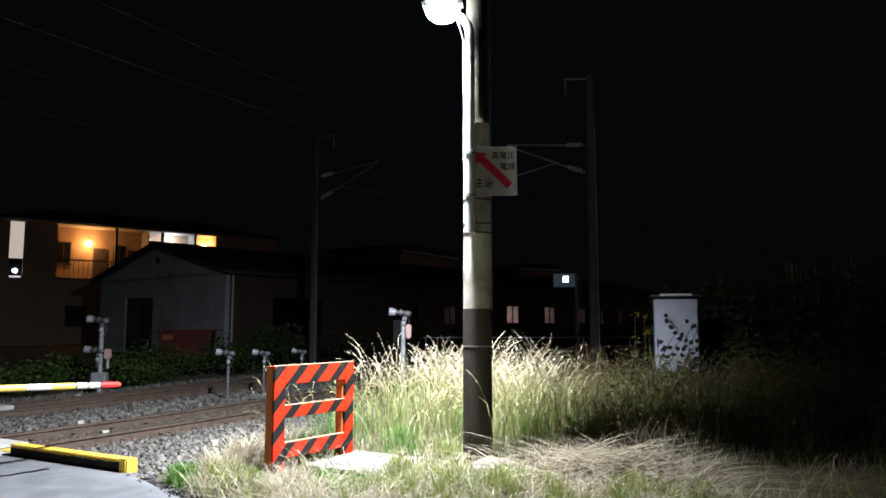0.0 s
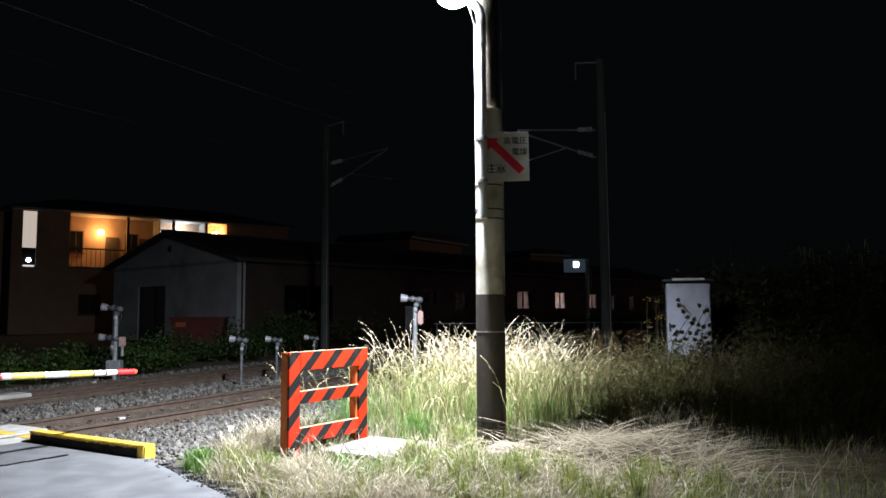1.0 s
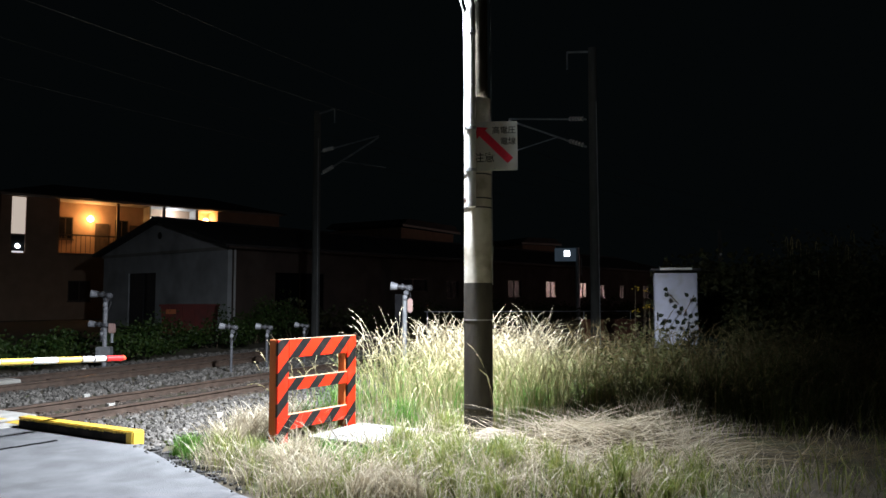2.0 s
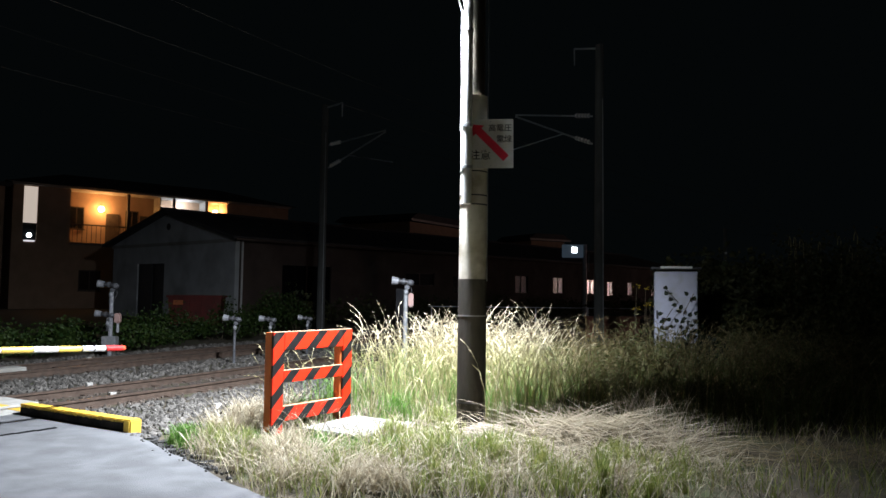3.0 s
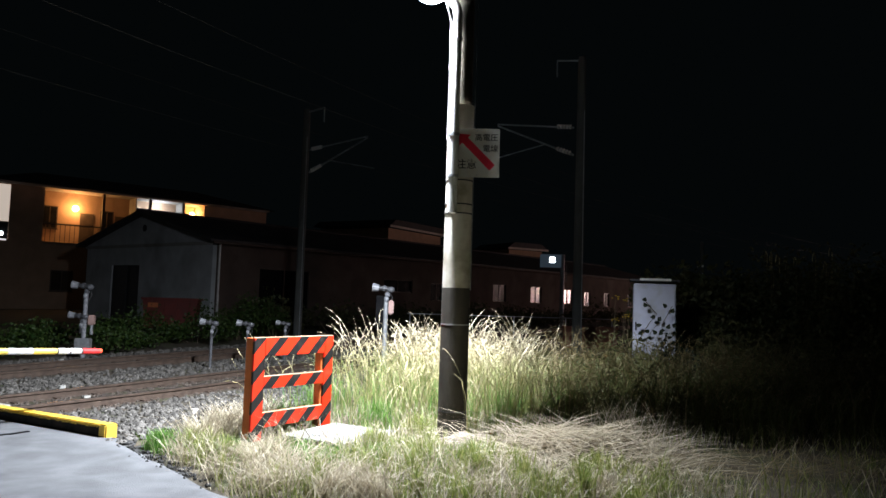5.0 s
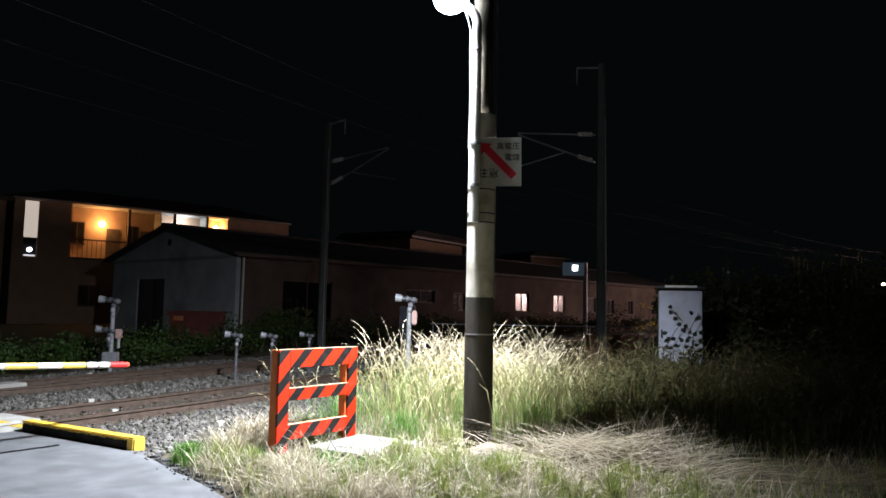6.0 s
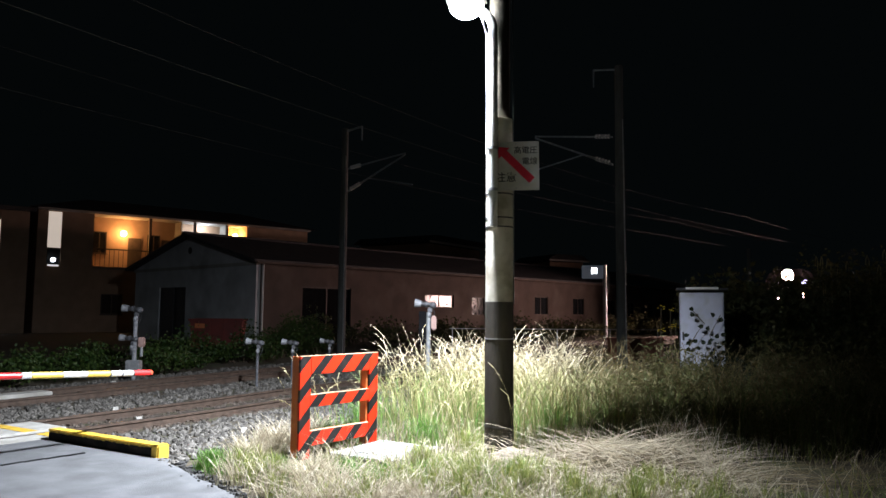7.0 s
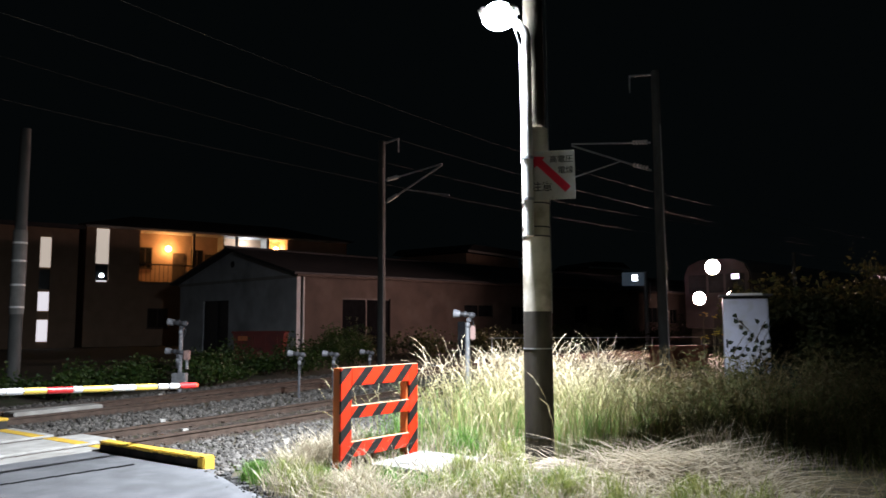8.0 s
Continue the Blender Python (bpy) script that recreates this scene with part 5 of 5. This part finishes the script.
def bushes():
    for i, (x, y, w, h) in enumerate(((4.9, 12.2, 1.3, 1.35), (3.3, 12.4, 0.9, 1.25), (5.6, 11.2, 1.6, 1.3), (3.7, 10.2, 1.2, 1.0), (4.6, 9.4, 1.4, 0.9), (5.9, 9.3, 1.4, 1.0), (2.6, 9.0, 0.9, 0.75), (3.0, 11.0, 1.2, 1.1), (1.7, 8.7, 0.8, 0.5), (2.3, 10.0, 1.0, 0.9), (3.5, 8.6, 1.2, 0.7))):
        shrub(x, y, w, h, 1500, 0.11, LEAF_OLIVE, 40 + i, "olive-green leafy weeds rising out of the grass", 9, 0.13)
    for i in range(17):
        a = radians(19 + i * 1.25)
        d = 17.5 + 2.0 * math.sin(i * 2.1)
        h = 2.02 + 0.1 * math.sin(i * 1.7) if i < 4 else 2.5 + 0.15 * math.sin(i * 2.3)
        shrub(d * math.sin(a), d * math.cos(a), 2.2, h * (1.22 if i < 4 else 1.15), 9000 if i < 4 else 5000, 0.14 if i < 4 else 0.09, LEAF_DARK, 60 + i, "tall dark bush hiding the bend of the railway", 16)
    for i in range(12):
        a = radians(25.4 + i * 1.5)
        shrub(22 * math.sin(a), 22 * math.cos(a), 2.6, 3.0, 4200, 0.11, LEAF_DARK, 220 + i, "tall dark bush hiding the bend of the railway", 14)
    for i, (x, y, w, h) in enumerate(((7.2, 12.6, 2.2, 1.8), (8.9, 12.0, 2.4, 1.9), (8.0, 14.5, 2.4, 1.9), (6.4, 10.6, 1.6, 1.3), (10.4, 13.4, 2.4, 2.2), (7.6, 9.8, 1.8, 1.4))):
        shrub(x, y, w, h, 2600, 0.08, LEAF_OLIVE, 160 + i, "dark olive leafy bush at the lamp light's edge")
    shrub(4.3, 12.4, 0.75, 1.25, 1100, 0.09, LEAF_IVY, 400, "dark leafy creeper heaped against the cabinet", 7)
    rng = np.random.default_rng(70)
    for i in range(13):
        x, y = -2 + i * 1.75, 16.2 + rng.uniform(-0.3, 0.9)
        px, py, _ = B.inverted() @ Vector((x, y, 0))
        shrub(px, py, rng.uniform(1.8, 2.8), rng.uniform(0.85, 1.6), 2400, 0.085, LEAF_WEED, 90 + i, "low green weeds beyond the far track", 7)
    for i in range(9):
        px, py, _ = B.inverted() @ Vector((20 + i * 3.4, 17.5 - i * 0.5, 0))
        shrub(px, py, 3.2, rng.uniform(1.2, 2.0), 900, 0.16, LEAF_DARK, 120 + i, "dark bush in front of the shed", 7)
    # yellow flower heads in the weeds beside the cabinet
    t = thing("goldenrod", B @ pose(3.75, 14.6, 0), "tall weed with small yellow flower heads", "plant")
    stems, fl = bmesh.new(), bmesh.new()
    for k in range(7):
        x, y, h = rng.uniform(-0.3, 0.4), rng.uniform(-0.2, 0.2), rng.uniform(1.1, 1.65)
        rod(stems, (x, y, -0.05), (x + 0.05, y, h), 0.008, 0.005, 5)
        for j in range(6):
            ball(fl, (x + 0.05 + rng.uniform(-0.07, 0.07), y + rng.uniform(-0.05, 0.05), h + rng.uniform(-0.03, 0.05)), 0.014, (1.4, 1, 0.6), 6)
    tagged(part("twigwork", stems, TWIG, t), kind="stuff")
    tagged(part("blossom", fl, FLOWER, t, "small yellow flower heads"), kind="stuff")


GRASS_DRY = leafy("dry_grass_stalk", (0.27, 0.26, 0.1), (0.5, 0.43, 0.22), (0.7, 0.61, 0.43), 0.5, 1.0)
BENT_DRY = leafy("bent_dry_leaf", (0.3, 0.28, 0.12), (0.58, 0.5, 0.33))
GRASS_GREEN = leafy("grass_leaf", (0.09, 0.19, 0.035), (0.3, 0.34, 0.11), (0.44, 0.4, 0.18), 0.45, 1.0)
GRASS_LOW = leafy("low_green_grass", (0.13, 0.2, 0.035), (0.4, 0.4, 0.14))
# Weed and verge straw colours hold the dimmer light right of the pole.
DIMMED_STALK = leafy("half_dry_stalk_dimmed", (0.12, 0.095, 0.042), (0.29, 0.225, 0.11))
DIMMED_BLADE = leafy("olive_blade_dimmed", (0.055, 0.105, 0.022), (0.21, 0.195, 0.065))
GRASS_FRESH = leafy("fresh_green_grass", (0.07, 0.2, 0.03), (0.2, 0.34, 0.07))
STRAW = leafy("bleached_straw", (0.26, 0.215, 0.135), (0.6, 0.53, 0.4))
STRAW_BED = surface("straw_bed", (0.15, 0.12, 0.075), (0.075, 0.06, 0.037), 9.0, 0.95, bump=1.0, fine=60, stretch=(1, 4, 1))
PALE_SAND = surface("pale_sand", (0.19, 0.158, 0.122), (0.12, 0.1, 0.076), 6.0, 0.95, bump=0.6, fine=60)
LEAF_DARK = leafy("dark_leaf", (0.035, 0.05, 0.016), (0.09, 0.085, 0.03))
LEAF_IVY = leafy("dark_ivy_leaf", (0.01, 0.018, 0.008), (0.024, 0.034, 0.012))
LEAF_OLIVE = leafy("olive_leaf", (0.07, 0.085, 0.025), (0.17, 0.15, 0.06))
LEAF_WEED = leafy("weed_leaf", (0.012, 0.042, 0.004), (0.045, 0.075, 0.01))
SHOOT = leafy("pale_shoot", (0.3, 0.26, 0.12), (0.42, 0.36, 0.2))
TWIG = surface("twig_bark", (0.09, 0.07, 0.045), (0.14, 0.11, 0.07), 9.0, 0.9)
FLOWER = surface("yellow_flower", (0.7, 0.5, 0.05), (0.6, 0.42, 0.05), 9.0, 0.8, bump=0.0)
tall_grass()
short_grass()
straw_heap()
creeper()
bushes()
climbing_shoots()
ballast()

# ---- what moves: the train and the crossing's warning light ----
def rail_car():
    """Commuter car, its cab end at x = 0, looking along -x."""
    t = thing("railway_car", pose(0, 0, 0), "dark commuter train car with bright headlights", "train", "train cars")
    L, w = 19.5, 1.4
    outline = [(-w, 0.95), (w, 0.95), (w, 3.2), (w * 0.86, 3.6), (w * 0.5, 3.82), (-w * 0.5, 3.82), (-w * 0.86, 3.6), (-w, 3.2)]
    bm = bmesh.new()
    prism(bm, outline, 0.12, L)
    for v in bm.verts:
        v.co = (v.co.y, -v.co.x, v.co.z)
    part("body", bm, STEEL_BODY, t)
    front = bmesh.new()
    prism(front, [(a * 0.99, b + (0.02 if b < 1 else -0.02)) for a, b in outline], -0.02, 0.119)
    for v in front.verts:
        v.co = (v.co.y, -v.co.x, v.co.z)
    part("cab_front", front, CAB_PAINT, t, "dark painted cab end")
    for y0, y1 in ((-1.2, -0.42), (-0.32, 0.32), (0.42, 1.2)):
        part("windscreen", boxes((-0.03, -0.021, y0, y1, 2.42, 3.18)), DARK_GLASS, t)
    part("destination_box", boxes((-0.034, -0.031, -0.98, -0.66, 2.96, 3.16)), VIOLET_SIGN, t, "small violet-white lit indicator")
    # Lens radii are oversize: the lit discs cover the bloom round each headlight.
    for y, z, r in ((0.08, 3.48, 0.3), (-0.71, 2.2, 0.26), (0.71, 2.2, 0.26)):
        h = part("headlight", rods(((-0.1, y, z), (-0.015, y, z), r + 0.03, r + 0.04), seg=20), DARK_METAL, t)
        part("headlight_lens", rods(((-0.112, y, z), (-0.101, y, z), r, r), seg=20), HEADLIGHT, h, "blazing pinkish-white headlight, enlarged for its glare")
    part("skirt", boxes((0.1, 0.2, -1.2, 1.2, 0.25, 0.94)), DARK_METAL, t)
    part("coupler", boxes((-0.35, 0.2, -0.15, 0.15, 0.7, 0.94), bevel=0.03), DARK_METAL, t)
    part("underframe", boxes((0.5, L - 0.5, -1.1, 1.1, 0.5, 0.94)), DARK_METAL, t)
    for x in (2.0, 4.1, 14.6, 16.7):
        for y in (-0.56, 0.56):
            part("wheel", rods(((x, y - 0.06, 0.43), (x, y + 0.06, 0.43), 0.43, 0.43), seg=24), RAIL_STEEL, t)
    for i in range(8):
        x = 1.6 + i * 2.2
        for y in (-1.41, 1.401):
            part("side_window", boxes((x, x + 1.3, y, y + 0.009, 1.9, 2.75)), DARK_GLASS, t)
    return t


def warning_light():
    """Flashing crossing light, unseen behind the camera: lit red lens, added turning half shade."""
    p = B @ Vector((1.7, -1.6, 0))
    t = thing("crossing_light", Matrix.Translation(p), "unseen red crossing warning light on a striped post", "warning light")
    part("post", rods(((0, 0, -0.1), (0, 0, 2.72), 0.05, 0.05)), POST_STRIPE, t, "yellow and black post")
    part("lens", ball(bmesh.new(), (0, 0, 2.95), 0.12, seg=16), RED_LIT, t, "glowing red-orange lens", True)
    part("base", boxes((-0.15, 0.15, -0.15, 0.15, -0.1, 0.12), bevel=0.01), CONCRETE, t)
    part("top_plate", rods(((0, 0, 3.14), (0, 0, 3.17), 0.22, 0.2), seg=24), DARK_METAL, t)
    part("bottom_plate", rods(((0, 0, 2.72), (0, 0, 2.75), 0.2, 0.22), seg=24), DARK_METAL, t)
    def shell(inner, outer, a0, a1, z0, z1, n=18):
        bm = bmesh.new()
        ring = []
        for i in range(n + 1):
            a = a0 + (a1 - a0) * i / n
            ring.append([bm.verts.new((r * math.cos(a), r * math.sin(a), z)) for r, z in ((inner, z0), (outer, z0), (outer, z1), (inner, z1))])
        for a, b in zip(ring, ring[1:]):
            for k in range(4):
                bm.faces.new((a[k], a[(k + 1) % 4], b[(k + 1) % 4], b[k]))
        bm.faces.new(ring[0])
        bm.faces.new(ring[-1][::-1])
        bmesh.ops.recalc_face_normals(bm, faces=bm.faces[:])
        return bm
    # Shade, housing and hood are added to blink and narrow the light.
    shade = part("added_blink_shade", shell(0.165, 0.18, math.pi / 2, math.pi * 1.5, -0.185, 0.185), DARK_METAL, t, "added black half shade that turns round the lens to blink it")
    face = math.atan2(POLE.y - p.y, POLE.x - p.x)
    part("housing", shell(0.19, 0.2, face + 0.8, face + 2 * math.pi - 0.8, 2.75, 3.14, 30), DARK_METAL, t, "added black housing that blocks stray light")
    hood = bmesh.new()
    n = 28
    rings = [[hood.verts.new((x, r * math.cos(6.28319 * i / n), r * math.sin(6.28319 * i / n))) for i in range(n)] for x, r in ((0.14, 0.19), (0.9, 0.2), (0.9, 0.185), (0.14, 0.175))]
    for a, b in zip(rings, rings[1:] + rings[:1]):
        for i in range(n):
            hood.faces.new((a[i], a[(i + 1) % n], b[(i + 1) % n], b[i]))
    aim = look(Vector((0, 0, 2.95)), Vector((POLE.x - p.x, POLE.y - p.y, 2.9))) @ pose(0, 0, 0, 0, 90, 0)
    for v in hood.verts:
        v.co = aim @ v.co
    part("hood", hood, DARK_METAL, t, "added long black hood that narrows the light to the pole")
    return t, shade, p


STEEL_BODY = surface("train_side", (0.3, 0.3, 0.32), (0.25, 0.25, 0.27), 3.0, 0.4, 0.6, 0.05)
CAB_PAINT = surface("cab_paint", (0.04, 0.034, 0.04), (0.03, 0.026, 0.03), 3.0, 0.4, bump=0.05)
HEADLIGHT = glow("train_headlight", (1.0, 0.66, 0.6), 900)
VIOLET_SIGN = glow("violet_indicator", (0.75, 0.65, 1.0), 3)
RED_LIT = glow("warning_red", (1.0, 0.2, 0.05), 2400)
POST_STRIPE = striped("post_stripes", (0.02, 0.02, 0.02), (0.8, 0.5, 0.03), 0.3, (0, 0, 1))
car = rail_car()
car_behind = copy_thing(car, pose(0, 0, 0))
beacon, shade, beacon_place = warning_light()


def car_pose(s):
    p, a = on_track(s, TRACK_1)
    q, b = on_track(s + 14, TRACK_1)
    return pose(p.x, p.y, p.z, 0, 0, math.degrees(math.atan2(q.y - p.y, q.x - p.x)))


def motions():
    arrive = [(8.0, 31.3), (7.5, 39.0), (7.0, 46.0)] + [(t, 46.0 + 20.0 * (7.0 - t)) for t in (6.5, 6.0, 5.5, 5.0, 4.5, 4.0, 3.5, 3.0, 2.5, 2.0, 1.5, 1.0, 0.5, 0.0)]
    walk(car, [(t, car_pose(s)) for t, s in arrive[::-1]])
    walk(car_behind, [(t, car_pose(s + 19.8)) for t, s in arrive[::-1]])
    face = math.degrees(math.atan2(POLE.y - beacon_place.y, POLE.x - beacon_place.x))
    walk(shade, [(k * 0.2, pose(0, 0, 2.95, 0, 0, face + 360 * (k * 0.2 - 0.43))) for k in range(41)])


motions()
